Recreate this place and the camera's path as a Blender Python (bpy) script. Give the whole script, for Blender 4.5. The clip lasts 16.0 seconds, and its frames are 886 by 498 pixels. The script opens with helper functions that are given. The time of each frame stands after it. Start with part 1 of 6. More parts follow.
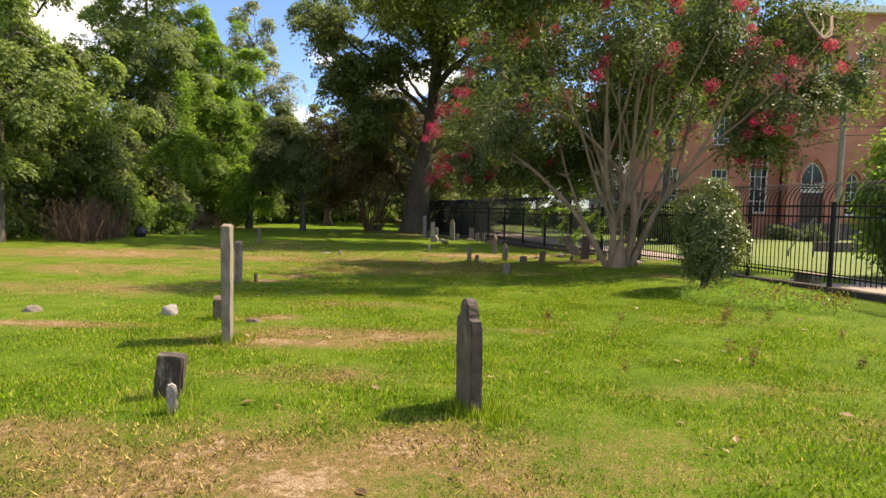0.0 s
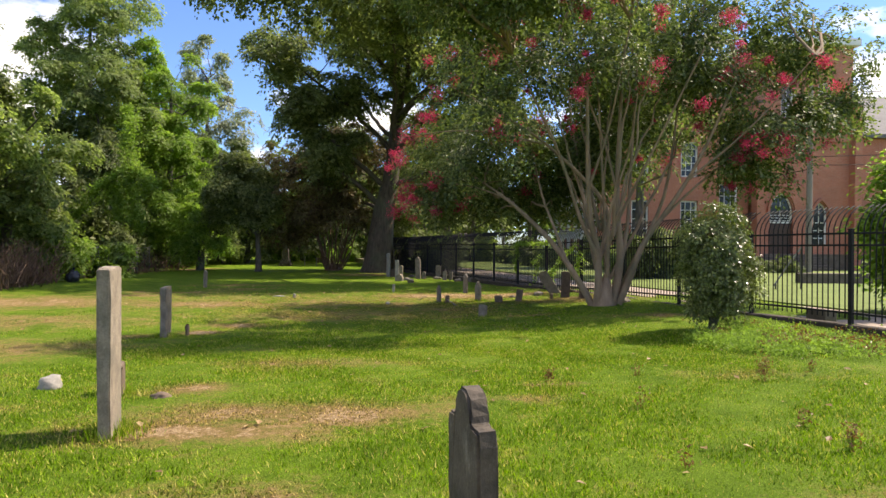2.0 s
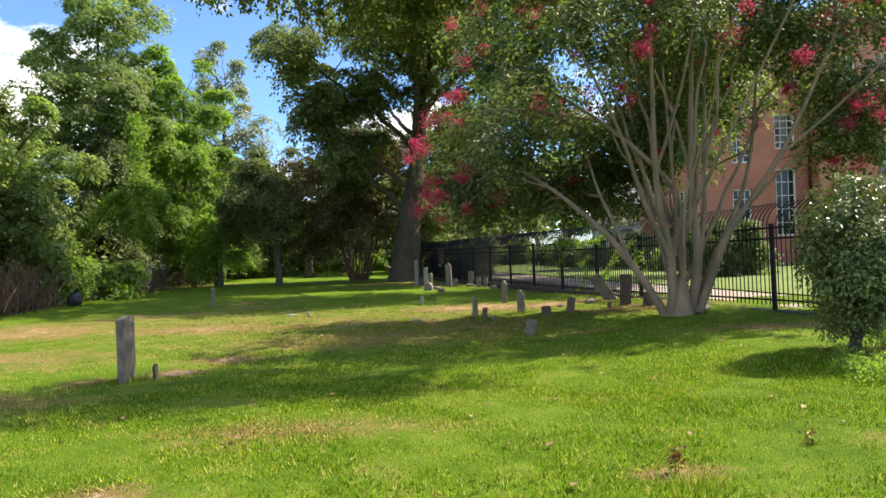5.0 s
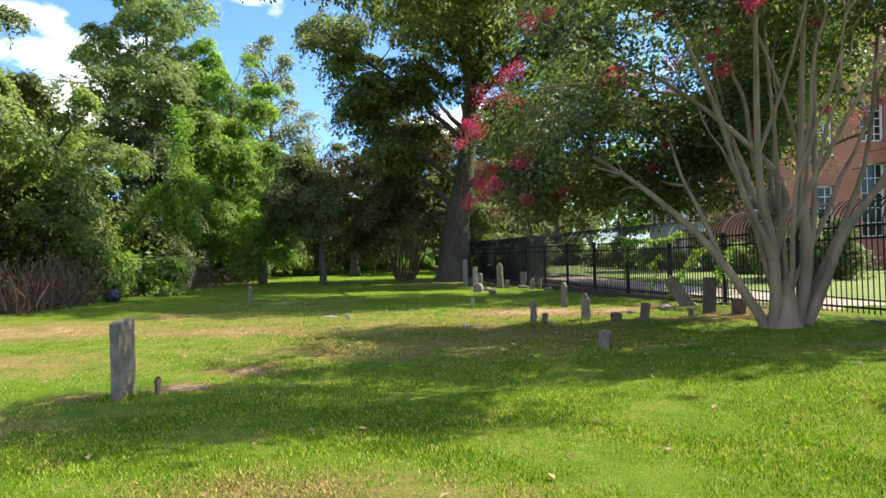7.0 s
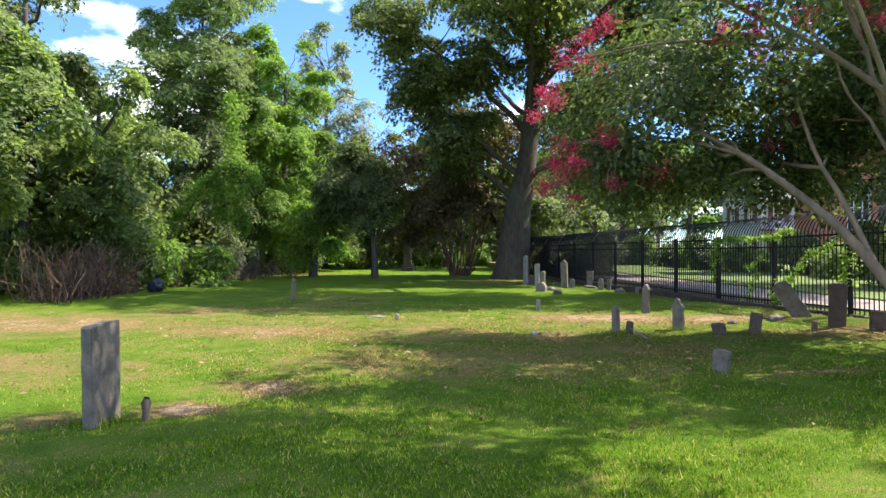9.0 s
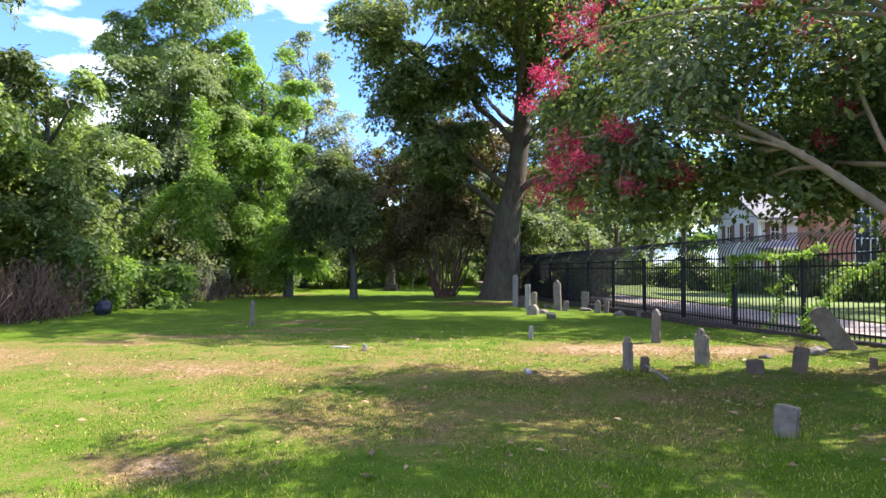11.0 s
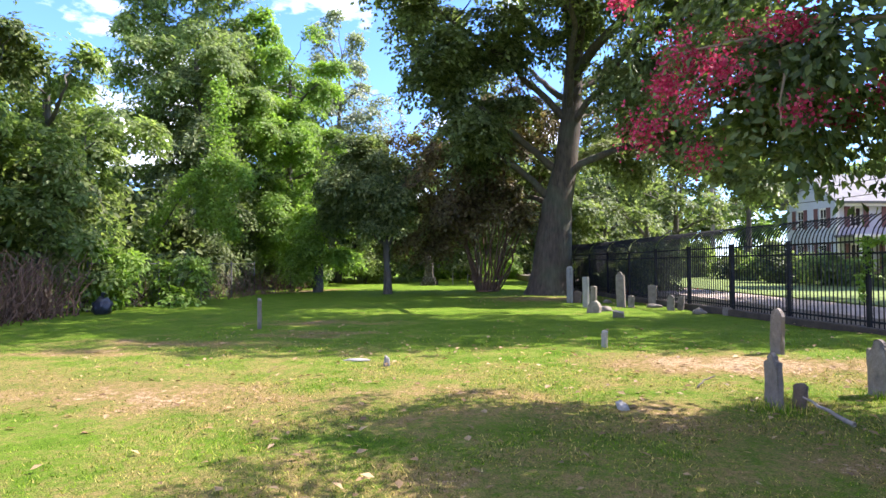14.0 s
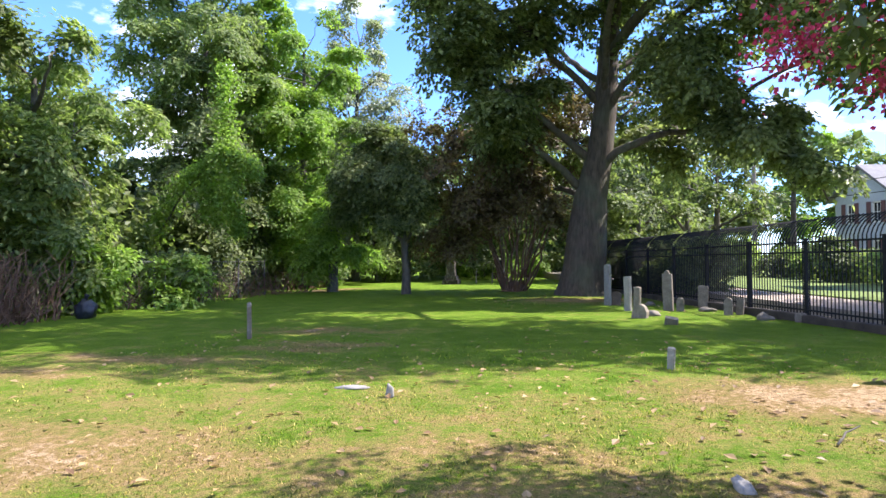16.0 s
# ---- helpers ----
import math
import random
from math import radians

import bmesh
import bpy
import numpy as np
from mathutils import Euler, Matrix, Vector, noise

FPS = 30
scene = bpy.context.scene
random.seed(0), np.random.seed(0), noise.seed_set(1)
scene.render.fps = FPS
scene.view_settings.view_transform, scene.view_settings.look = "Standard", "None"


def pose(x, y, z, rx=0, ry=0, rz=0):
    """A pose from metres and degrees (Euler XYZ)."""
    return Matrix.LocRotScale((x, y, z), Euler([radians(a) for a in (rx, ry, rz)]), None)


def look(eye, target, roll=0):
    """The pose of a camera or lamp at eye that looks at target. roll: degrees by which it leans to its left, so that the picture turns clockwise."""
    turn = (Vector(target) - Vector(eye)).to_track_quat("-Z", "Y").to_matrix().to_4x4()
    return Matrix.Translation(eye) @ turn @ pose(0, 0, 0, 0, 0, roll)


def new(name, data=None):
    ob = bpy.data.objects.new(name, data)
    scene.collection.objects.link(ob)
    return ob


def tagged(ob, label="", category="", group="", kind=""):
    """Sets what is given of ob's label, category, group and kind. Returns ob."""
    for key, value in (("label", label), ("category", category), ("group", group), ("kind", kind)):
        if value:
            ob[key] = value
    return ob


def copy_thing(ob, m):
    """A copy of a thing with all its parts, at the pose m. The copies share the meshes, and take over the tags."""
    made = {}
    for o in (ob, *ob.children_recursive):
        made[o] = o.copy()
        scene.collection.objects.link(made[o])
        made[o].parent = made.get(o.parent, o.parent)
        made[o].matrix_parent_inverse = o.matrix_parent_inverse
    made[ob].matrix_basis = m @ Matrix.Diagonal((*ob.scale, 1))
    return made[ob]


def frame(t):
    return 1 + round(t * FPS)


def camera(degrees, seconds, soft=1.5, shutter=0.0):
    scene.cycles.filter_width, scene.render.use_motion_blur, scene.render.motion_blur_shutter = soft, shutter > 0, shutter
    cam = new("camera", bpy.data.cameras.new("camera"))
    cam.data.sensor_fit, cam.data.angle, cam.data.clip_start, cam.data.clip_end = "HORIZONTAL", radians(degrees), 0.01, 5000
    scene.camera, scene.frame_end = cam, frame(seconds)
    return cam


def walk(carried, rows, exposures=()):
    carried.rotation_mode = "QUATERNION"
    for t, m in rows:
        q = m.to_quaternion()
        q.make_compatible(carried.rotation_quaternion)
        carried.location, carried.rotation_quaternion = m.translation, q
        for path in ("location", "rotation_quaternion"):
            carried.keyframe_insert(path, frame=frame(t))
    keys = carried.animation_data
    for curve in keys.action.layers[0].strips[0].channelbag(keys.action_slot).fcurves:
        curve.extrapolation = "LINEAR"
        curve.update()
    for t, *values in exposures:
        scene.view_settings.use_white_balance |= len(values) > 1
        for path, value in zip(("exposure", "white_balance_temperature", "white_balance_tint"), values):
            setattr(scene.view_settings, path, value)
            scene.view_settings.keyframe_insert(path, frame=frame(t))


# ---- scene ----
cam = camera(70.8, 16.0)
METRES, EYE, TILT, LEAN, TURN = 16.5, 1.5, 0.0, 0.0, 0.0
ROWS = [
    (0.0, 0.0, 0.0, 0.0, 0.11, -4.06, -1.5),
    (0.5, -0.001, 0.0304, -0.0018, -0.87, -3.84, -1.46),
    (1.0, -0.0045, 0.0612, -0.0004, -0.53, -3.98, 0.19),
    (1.5, -0.0025, 0.0905, -0.0026, -0.79, -2.09, -0.26),
    (2.0, -0.0048, 0.1227, -0.0045, -3.26, -0.54, -0.56),
    (2.5, -0.0088, 0.1568, -0.0039, -3.3, -0.83, 0.37),
    (3.0, -0.0061, 0.1849, -0.0057, -3.45, -0.78, 0.58),
    (3.5, -0.0041, 0.2131, -0.0057, -3.49, -0.56, 0.52),
    (4.0, -0.0026, 0.2447, -0.0036, -1.93, -0.51, 2.74),
    (6.5, -0.0023, 0.3786, -0.0094, 2.0, 0.47, -0.25),
    (7.0, -0.0121, 0.41, -0.0102, 3.76, 0.04, 1.26),
    (7.5, -0.0185, 0.4402, -0.0128, 5.2, 0.1, 1.16),
    (8.0, -0.0251, 0.4698, -0.0128, 7.39, -0.39, 2.03),
    (8.5, -0.0327, 0.504, -0.0118, 8.92, -0.56, 1.72),
    (9.0, -0.0343, 0.5344, -0.0139, 8.71, -0.29, 0.08),
    (9.5, -0.0366, 0.5648, -0.0146, 7.51, 0.53, 0.66),
    (12.0, -0.0445, 0.7312, -0.0163, 7.71, 1.48, -0.45),
    (12.5, -0.049, 0.7584, -0.0176, 7.94, 0.97, 1.41),
    (13.0, -0.0559, 0.7905, -0.0165, 8.58, 0.64, 1.09),
    (13.5, -0.062, 0.822, -0.02, 9.83, 0.8, 0.81),
    (14.0, -0.0713, 0.8541, -0.0221, 11.35, 0.9, 0.4),
    (14.5, -0.0795, 0.892, -0.0214, 11.31, 0.9, 0.74),
    (15.0, -0.086, 0.9202, -0.0227, 11.57, 0.56, 1.12),
    (15.5, -0.0908, 0.9505, -0.0233, 12.47, 0.59, 0.89),
    (16.0, -0.0963, 0.9881, -0.0222, 13.5, 0.67, 0.49),
]
walk(cam, [(t, pose(0, 0, EYE, TILT, LEAN, TURN) @ pose(METRES * x, METRES * y, METRES * z, 90 + pitch, roll, yaw)) for t, x, y, z, yaw, pitch, roll in ROWS],
     [(0.0, 1.03, 7900, 17), (2.0, 0.97, 7300, 16), (3.5, 1.06, 7200, 13), (6.5, 1.34, 6800, 8), (9.0, 1.44, 6300, 13), (12.0, 1.82, 6100, 22), (14.5, 1.84, 6100, 22), (16.0, 1.72, 6000, 20)])

# ---- world, sun, exposure ----
SUN_AZ, SUN_EL = 67.0, 51.0          # degrees clockwise from +y, degrees up
world = bpy.data.worlds.new("world")
scene.world = world
world.use_nodes = True
wt = world.node_tree
wt.nodes.clear()
w_out = wt.nodes.new("ShaderNodeOutputWorld")
w_bg = wt.nodes.new("ShaderNodeBackground")
w_bg.inputs["Strength"].default_value = 0.14
sky = wt.nodes.new("ShaderNodeTexSky")
sky.sky_type = "NISHITA"
sky.sun_disc = False
sky.sun_elevation = radians(SUN_EL)
sky.sun_rotation = radians(SUN_AZ)
sky.air_density, sky.dust_density, sky.ozone_density = 1.0, 0.15, 4.0
w_tc = wt.nodes.new("ShaderNodeTexCoord")
w_map = wt.nodes.new("ShaderNodeMapping")
w_map.inputs["Scale"].default_value = (1.0, 1.0, 2.3)
w_map.inputs["Location"].default_value = (0.35, 0.1, 0.2)
w_n = wt.nodes.new("ShaderNodeTexNoise")
w_n.inputs["Scale"].default_value = 3.6
w_n.inputs["Detail"].default_value = 9.0
w_n.inputs["Roughness"].default_value = 0.55
w_r = wt.nodes.new("ShaderNodeValToRGB")
w_r.color_ramp.elements[0].position = 0.515
w_r.color_ramp.elements[1].position = 0.60
w_mix = wt.nodes.new("ShaderNodeMix")
w_mix.data_type = "RGBA"
w_mix.inputs[7].default_value = (6.5, 6.6, 6.8, 1)
wt.links.new(w_tc.outputs["Generated"], w_map.inputs["Vector"])
wt.links.new(w_map.outputs["Vector"], w_n.inputs["Vector"])
wt.links.new(w_n.outputs["Fac"], w_r.inputs["Fac"])
wt.links.new(w_r.outputs["Color"], w_mix.inputs[0])
w_tint = wt.nodes.new("ShaderNodeMix")
w_tint.data_type, w_tint.blend_type = "RGBA", "MULTIPLY"
w_tint.inputs[0].default_value = 1.0
w_tint.inputs[7].default_value = (0.55, 0.70, 0.94, 1)
wt.links.new(sky.outputs["Color"], w_tint.inputs[6])
wt.links.new(w_tint.outputs[2], w_mix.inputs[6])
wt.links.new(w_mix.outputs[2], w_bg.inputs["Color"])
wt.links.new(w_bg.outputs["Background"], w_out.inputs["Surface"])

sun_data = bpy.data.lights.new("sun", "SUN")
sun_data.energy, sun_data.angle, sun_data.color = 4.4, radians(0.53), (1.0, 0.93, 0.80)
sun = new("sun", sun_data)
s_dir = Vector((math.sin(radians(SUN_AZ)) * math.cos(radians(SUN_EL)), math.cos(radians(SUN_AZ)) * math.cos(radians(SUN_EL)), math.sin(radians(SUN_EL))))
sun.matrix_world = look(s_dir * 60, (0, 0, 0))

# ---- small tools ----
rng = np.random.default_rng(7)


def ss(a, b, v):
    v = np.clip((v - a) / (b - a), 0, 1)
    return v * v * (3 - 2 * v)


def gz(x, y):
    """Height of the turf."""
    return (-0.42 * np.clip((y - 1.5) / 13, 0, 1) - 0.12 * ss(26, 45, y) + 0.27 * ss(1.5, 6.5, x) * ss(8, 16, y) * (1 - ss(20, 34, y)) * (1 - ss(10, 14, x))
            - 0.25 * ss(10, 16, x))


def gzf(x, y):
    return float(gz(np.float64(x), np.float64(y)))


def mesh_np(name, verts, faces, mats=(), smooth=False):
    verts, faces = np.asarray(verts, np.float32), np.asarray(faces, np.int32)
    me = bpy.data.meshes.new(name)
    me.vertices.add(len(verts))
    me.vertices.foreach_set("co", verts.ravel())
    n, k = faces.shape
    me.loops.add(n * k)
    me.loops.foreach_set("vertex_index", faces.ravel())
    me.polygons.add(n)
    me.polygons.foreach_set("loop_start", np.arange(0, n * k, k, dtype=np.int32))
    me.polygons.foreach_set("use_smooth", np.full(n, smooth))
    me.update(calc_edges=True)
    for m in mats:
        me.materials.append(m)
    return me


def part_mesh(name, me, parent=None, label="", m=None):
    ob = new(name, me)
    if parent is not None:
        ob.parent = parent
    if m is not None:
        ob.matrix_basis = m
    if label:
        ob["label"] = label
    return ob


def part(name, bm, material, parent, label="", smooth=False, m=None):
    me = bpy.data.meshes.new(name)
    bmesh.ops.recalc_face_normals(bm, faces=bm.faces)
    if smooth:
        for f in bm.faces:
            f.smooth = True
    bm.to_mesh(me)
    bm.free()
    me.materials.append(material)
    return part_mesh(name, me, parent, label, m)


def empty(name, label, category, at=None, group="", kind=""):
    ob = new(name)
    ob.empty_display_size = 0.2
    if at is not None:
        ob.matrix_basis = at
    return tagged(ob, label, category, group, kind)


def bm_box(sx, sy, sz, at=(0, 0, 0), bevel=0.0, bm=None):
    """A box standing on at, bevelled."""
    bm = bm or bmesh.new()
    r = bmesh.ops.create_cube(bm, size=1.0, matrix=Matrix.Translation((at[0], at[1], at[2] + sz / 2)) @ Matrix.Diagonal((sx, sy, sz, 1)))
    if bevel:
        es = {e for v in r["verts"] for e in v.link_edges}
        bmesh.ops.bevel(bm, geom=list(es), offset=bevel, segments=2, affect="EDGES", profile=0.6)
    return bm


def tube_np(pts, radii, sides=8, wob=0.0, seed=0):
    """Vertices and quads of a tapered tube along points."""
    r_ = np.random.default_rng(seed)
    pts, radii = np.asarray(pts, float), np.asarray(radii, float)
    n = len(pts)
    tang = np.gradient(pts, axis=0)
    tang /= np.linalg.norm(tang, axis=1)[:, None] + 1e-9
    ref = np.where(np.abs(tang[:, 2:3]) > 0.9, np.array([[1.0, 0, 0]]), np.array([[0, 0, 1.0]]))
    ref = np.repeat(ref[:1], n, 0)
    a = np.cross(tang, ref)
    a /= np.linalg.norm(a, axis=1)[:, None] + 1e-9
    b = np.cross(tang, a)
    ang = np.linspace(0, 2 * np.pi, sides, endpoint=False)
    rad = radii[:, None] * (1 + wob * r_.normal(size=(n, sides)))
    v = pts[:, None, :] + rad[..., None] * (np.cos(ang)[None, :, None] * a[:, None, :] + np.sin(ang)[None, :, None] * b[:, None, :])
    v = v.reshape(-1, 3)
    i, j = np.meshgrid(np.arange(n - 1), np.arange(sides), indexing="ij")
    j2 = (j + 1) % sides
    f = np.stack([i * sides + j, i * sides + j2, (i + 1) * sides + j2, (i + 1) * sides + j], -1).reshape(-1, 4)
    return v, f


def bend(p0, p1, n=9, sag=0.0, wob=0.15, seed=0, lift=0.0):
    """Points of a limb from p0 to p1 that rises, sags and wanders."""
    r_ = np.random.default_rng(seed)
    p0, p1 = np.array(p0, float), np.array(p1, float)
    t = np.linspace(0, 1, n)[:, None]
    p = p0 + (p1 - p0) * t
    p[:, 2:3] += lift * np.sin(np.pi * t) - sag * t * t
    w = np.cumsum(r_.normal(size=(n, 3)), 0) * wob * np.linalg.norm(p1 - p0) / n
    w -= t * w[-1]
    w[0] = 0
    return p + w


def join_np(chunks):
    vs, fs, o = [], [], 0
    for v, f in chunks:
        vs.append(v)
        fs.append(f + o)
        o += len(v)
    return np.concatenate(vs), np.concatenate(fs)


def unit(n, r_):
    d = r_.normal(size=(n, 3))
    return d / np.linalg.norm(d, axis=1)[:, None]


def leaf_np(P, size, r_, wide=0.62, droop=0.25, flat=0.35, out=0.55, up=0.45):
    """One folded diamond leaf at each point; blades tend to face up and outwards."""
    n = len(P)
    o = P - P.mean(0)
    o[:, 2] *= 0.4
    o /= np.linalg.norm(o, axis=1)[:, None] + 1e-6
    nr = unit(n, r_) * (1 - 0.5 * flat) + o * out + np.array([0, 0, up + 1.5 * max(0.0, flat - 0.35)])
    nr /= np.linalg.norm(nr, axis=1)[:, None] + 1e-9
    d = unit(n, r_) - np.array([0, 0, 1.0]) * droop * r_.uniform(0.2, 2.0, n)[:, None]
    d -= nr * np.sum(d * nr, 1)[:, None]
    d /= np.linalg.norm(d, axis=1)[:, None] + 1e-9
    s = np.cross(d, nr)
    L = (size * r_.uniform(0.6, 1.35, n))[:, None]
    v = np.stack([P, P + d * L * 0.45 + s * L * wide * 0.5 + nr * L * 0.1, P + d * L, P + d * L * 0.45 - s * L * wide * 0.5 + nr * L * 0.1], 1).reshape(-1, 3)
    k = np.arange(n)[:, None] * 4
    f = np.concatenate([k + np.array([[0, 1, 2]]), k + np.array([[0, 2, 3]])])
    return v, f


def path(points, n=16):
    """A smooth line through a few points."""
    p = np.array(points, float)
    for _ in range(3):
        q = np.empty((2 * len(p) - 2, 3))
        q[0::2], q[1::2] = p[:-1] * 0.75 + p[1:] * 0.25, p[:-1] * 0.25 + p[1:] * 0.75
        p = np.concatenate([p[:1], q, p[-1:]])
    t = np.linspace(0, len(p) - 1, n)
    return np.stack([np.interp(t, np.arange(len(p)), p[:, k]) for k in range(3)], -1)


def tufts(lobes, r_, shell=5.0, gap=0.0, gscale=0.35, each=7):
    """Leaf clumps heaped into rounded tufts on the lobes, open beneath, with whole tufts missing."""
    out, way = [], []
    for x, y, z, a, b, c, n in lobes:
        m = max(2, n // each)
        S = unit(m, r_) * (r_.uniform(0, 1, m) ** (1 / shell))[:, None] * np.array([a, b, c]) + np.array([x, y, z])
        S = S[np.array([noise.noise(Vector(q) * gscale) > -0.5 + gap for q in S])]
        if len(S) == 0:
            continue
        rho = np.clip(0.36 * (a + b + c) / 3, 0.35, 0.95) * r_.uniform(0.55, 1.3, len(S))
        k = np.repeat(np.arange(len(S)), each)
        d = unit(len(k), r_)
        d[:, 2] = np.where(d[:, 2] < -0.25, -d[:, 2], d[:, 2])
        o = (S - np.array([x, y, z])) / np.array([a, b, c])
        out.append(S[k] + d * rho[k][:, None] * np.array([1.1, 1.1, 0.8]))
        way.append(0.8 * d + 0.5 * o[k])
    return np.concatenate(out), np.concatenate(way)


def clumps(lobes, r_, shell=2.4, gap=0.0, gscale=0.35):
    """Centres of leaf clumps in ellipsoid lobes (x, y, z, rx, ry, rz, count), with gaps, and the way each one faces."""
    out, way = [], []
    for x, y, z, a, b, c, n in lobes:
        d = unit(n, r_)
        p = d * (r_.uniform(0, 1, n) ** (1 / shell))[:, None] * np.array([a, b, c]) + np.array([x, y, z])
        out.append(p)
        way.append(d)
    p, d = np.concatenate(out), np.concatenate(way)
    keep = np.array([noise.noise(Vector(q) * gscale) > -0.5 + gap for q in p])
    return p[keep], d[keep]


def sprays(C, D, per, R0, size, r_, wide=0.62, fingers=8, droop=0.5, loose=0.5):
    """Boughs of leaves: each clump is a drooping fan of twig fingers whose blades lie along it."""
    n = len(C)
    A = D * np.array([0.8, 0.8, 0.35]) + np.array([0, 0, 0.7]) + 0.25 * r_.normal(size=(n, 3))
    A /= np.linalg.norm(A, axis=1)[:, None] + 1e-9
    T1 = np.cross(A, unit(n, r_))
    T1 /= np.linalg.norm(T1, axis=1)[:, None] + 1e-9
    T2 = np.cross(A, T1)
    reach = r_.uniform(0.45, 1.25, (n, fingers)) * (R0 * r_.uniform(0.65, 1.35, n))[:, None]
    k = np.repeat(np.arange(n), per)
    m = len(k)
    g = r_.integers(0, fingers, m)
    phi = (g + r_.normal(size=m) * 0.24) * (2 * np.pi / fingers)
    R = reach[k, g]
    u = r_.uniform(0, 1, m) ** 0.62
    rad = np.cos(phi)[:, None] * T1[k] + np.sin(phi)[:, None] * T2[k]
    P = C[k] + rad * (R * u)[:, None] - A[k] * (R * u * u * 0.4)[:, None] - np.array([0, 0, 1.0]) * (R * u * u * droop * 0.5)[:, None] + r_.normal(size=(m, 3)) * 0.07 * R0
    nr = A[k] + rad * (0.55 * u)[:, None] + unit(m, r_) * loose
    nr /= np.linalg.norm(nr, axis=1)[:, None] + 1e-9
    d = rad + 0.8 * unit(m, r_) - np.array([0, 0, 1.0]) * droop * r_.uniform(0.1, 1.2, m)[:, None]
    d -= nr * np.sum(d * nr, 1)[:, None]
    d /= np.linalg.norm(d, axis=1)[:, None] + 1e-9
    s = np.cross(d, nr)
    L = (size * r_.uniform(0.6, 1.35, m))[:, None]
    v = np.stack([P, P + d * L * 0.45 + s * L * wide * 0.5 + nr * L * 0.1, P + d * L, P + d * L * 0.45 - s * L * wide * 0.5 + nr * L * 0.1], 1).reshape(-1, 3)
    q = np.arange(m)[:, None] * 4
    return v, np.concatenate([q + np.array([[0, 1, 2]]), q + np.array([[0, 2, 3]])])


def spread(C, per, rad, r_, flat=0.6):
    """Leaf points round clump centres."""
    k = np.repeat(np.arange(len(C)), per)
    rr = r_.uniform(0.55, 1.35, len(C))[k][:, None]
    return C[k] + r_.normal(size=(len(k), 3)) * rad * rr * np.array([1, 1, flat])

# ---- materials ----


def mat(name):
    m = bpy.data.materials.new(name)
    m.use_nodes = True
    t = m.node_tree
    return m, t, t.nodes["Principled BSDF"], t.nodes["Material Output"]


def node(t, kind, **kw):
    n = t.nodes.new(kind)
    for k, v in kw.items():
        n.inputs[k].default_value = v
    return n


def ramp(t, src, stops):
    r = t.nodes.new("ShaderNodeValToRGB")
    e = r.color_ramp.elements
    while len(e) < len(stops):
        e.new(0.5)
    for i, (p, c) in enumerate(stops):
        e[i].position = p
        e[i].color = (*c, 1) if len(c) == 3 else c
    t.links.new(src, r.inputs["Fac"])
    return r.outputs["Color"]


def mixc(t, fac, a, b, blend="MIX"):
    m = t.nodes.new("ShaderNodeMix")
    m.data_type = "RGBA"
    m.blend_type = blend
    for sock, val in ((m.inputs[0], fac), (m.inputs[6], a), (m.inputs[7], b)):
        if isinstance(val, (int, float)):
            sock.default_value = val
        elif isinstance(val, tuple):
            sock.default_value = (*val, 1)
        else:
            t.links.new(val, sock)
    return m.outputs[2]


def world_noise(t, scale, detail=4.0, rough=0.55, stretch=None):
    g = t.nodes.new("ShaderNodeNewGeometry")
    n = t.nodes.new("ShaderNodeTexNoise")
    n.inputs["Scale"].default_value, n.inputs["Detail"].default_value, n.inputs["Roughness"].default_value = scale, detail, rough
    src = g.outputs["Position"]
    if stretch:
        mp = t.nodes.new("ShaderNodeMapping")
        mp.inputs["Scale"].default_value = stretch
        t.links.new(src, mp.inputs["Vector"])
        src = mp.outputs["Vector"]
    t.links.new(src, n.inputs["Vector"])
    return n.outputs["Fac"]


def bump(t, bsdf, height, strength=0.4, dist=0.02):
    b = node(t, "ShaderNodeBump", Strength=strength, Distance=dist)
    t.links.new(height, b.inputs["Height"])
    t.links.new(b.outputs["Normal"], bsdf.inputs["Normal"])


def leaf_mat(name, dark, mid, light, trans=0.35, rough=0.42, glow=(1.25, 1.4, 0.78)):
    m, t, b, out = mat(name)
    g = t.nodes.new("ShaderNodeNewGeometry")
    big = world_noise(t, 0.55, 3.0)
    c1 = ramp(t, g.outputs["Random Per Island"], [(0.0, dark), (0.5, mid), (1.0, light)])
    c2 = ramp(t, big, [(0.3, (0.72, 0.78, 0.7)), (0.7, (1.18, 1.12, 1.05))])
    col = mixc(t, 1.0, c1, c2, "MULTIPLY")
    t.links.new(col, b.inputs["Base Color"])
    b.inputs["Roughness"].default_value = rough
    b.inputs["Specular IOR Level"].default_value = 0.5
    tr = t.nodes.new("ShaderNodeBsdfTranslucent")
    tc = mixc(t, 1.0, col, glow, "MULTIPLY")
    t.links.new(tc, tr.inputs["Color"])
    mx = t.nodes.new("ShaderNodeMixShader")
    mx.inputs[0].default_value = trans
    t.links.new(b.outputs[0], mx.inputs[1])
    t.links.new(tr.outputs[0], mx.inputs[2])
    t.links.new(mx.outputs[0], out.inputs["Surface"])
    return m


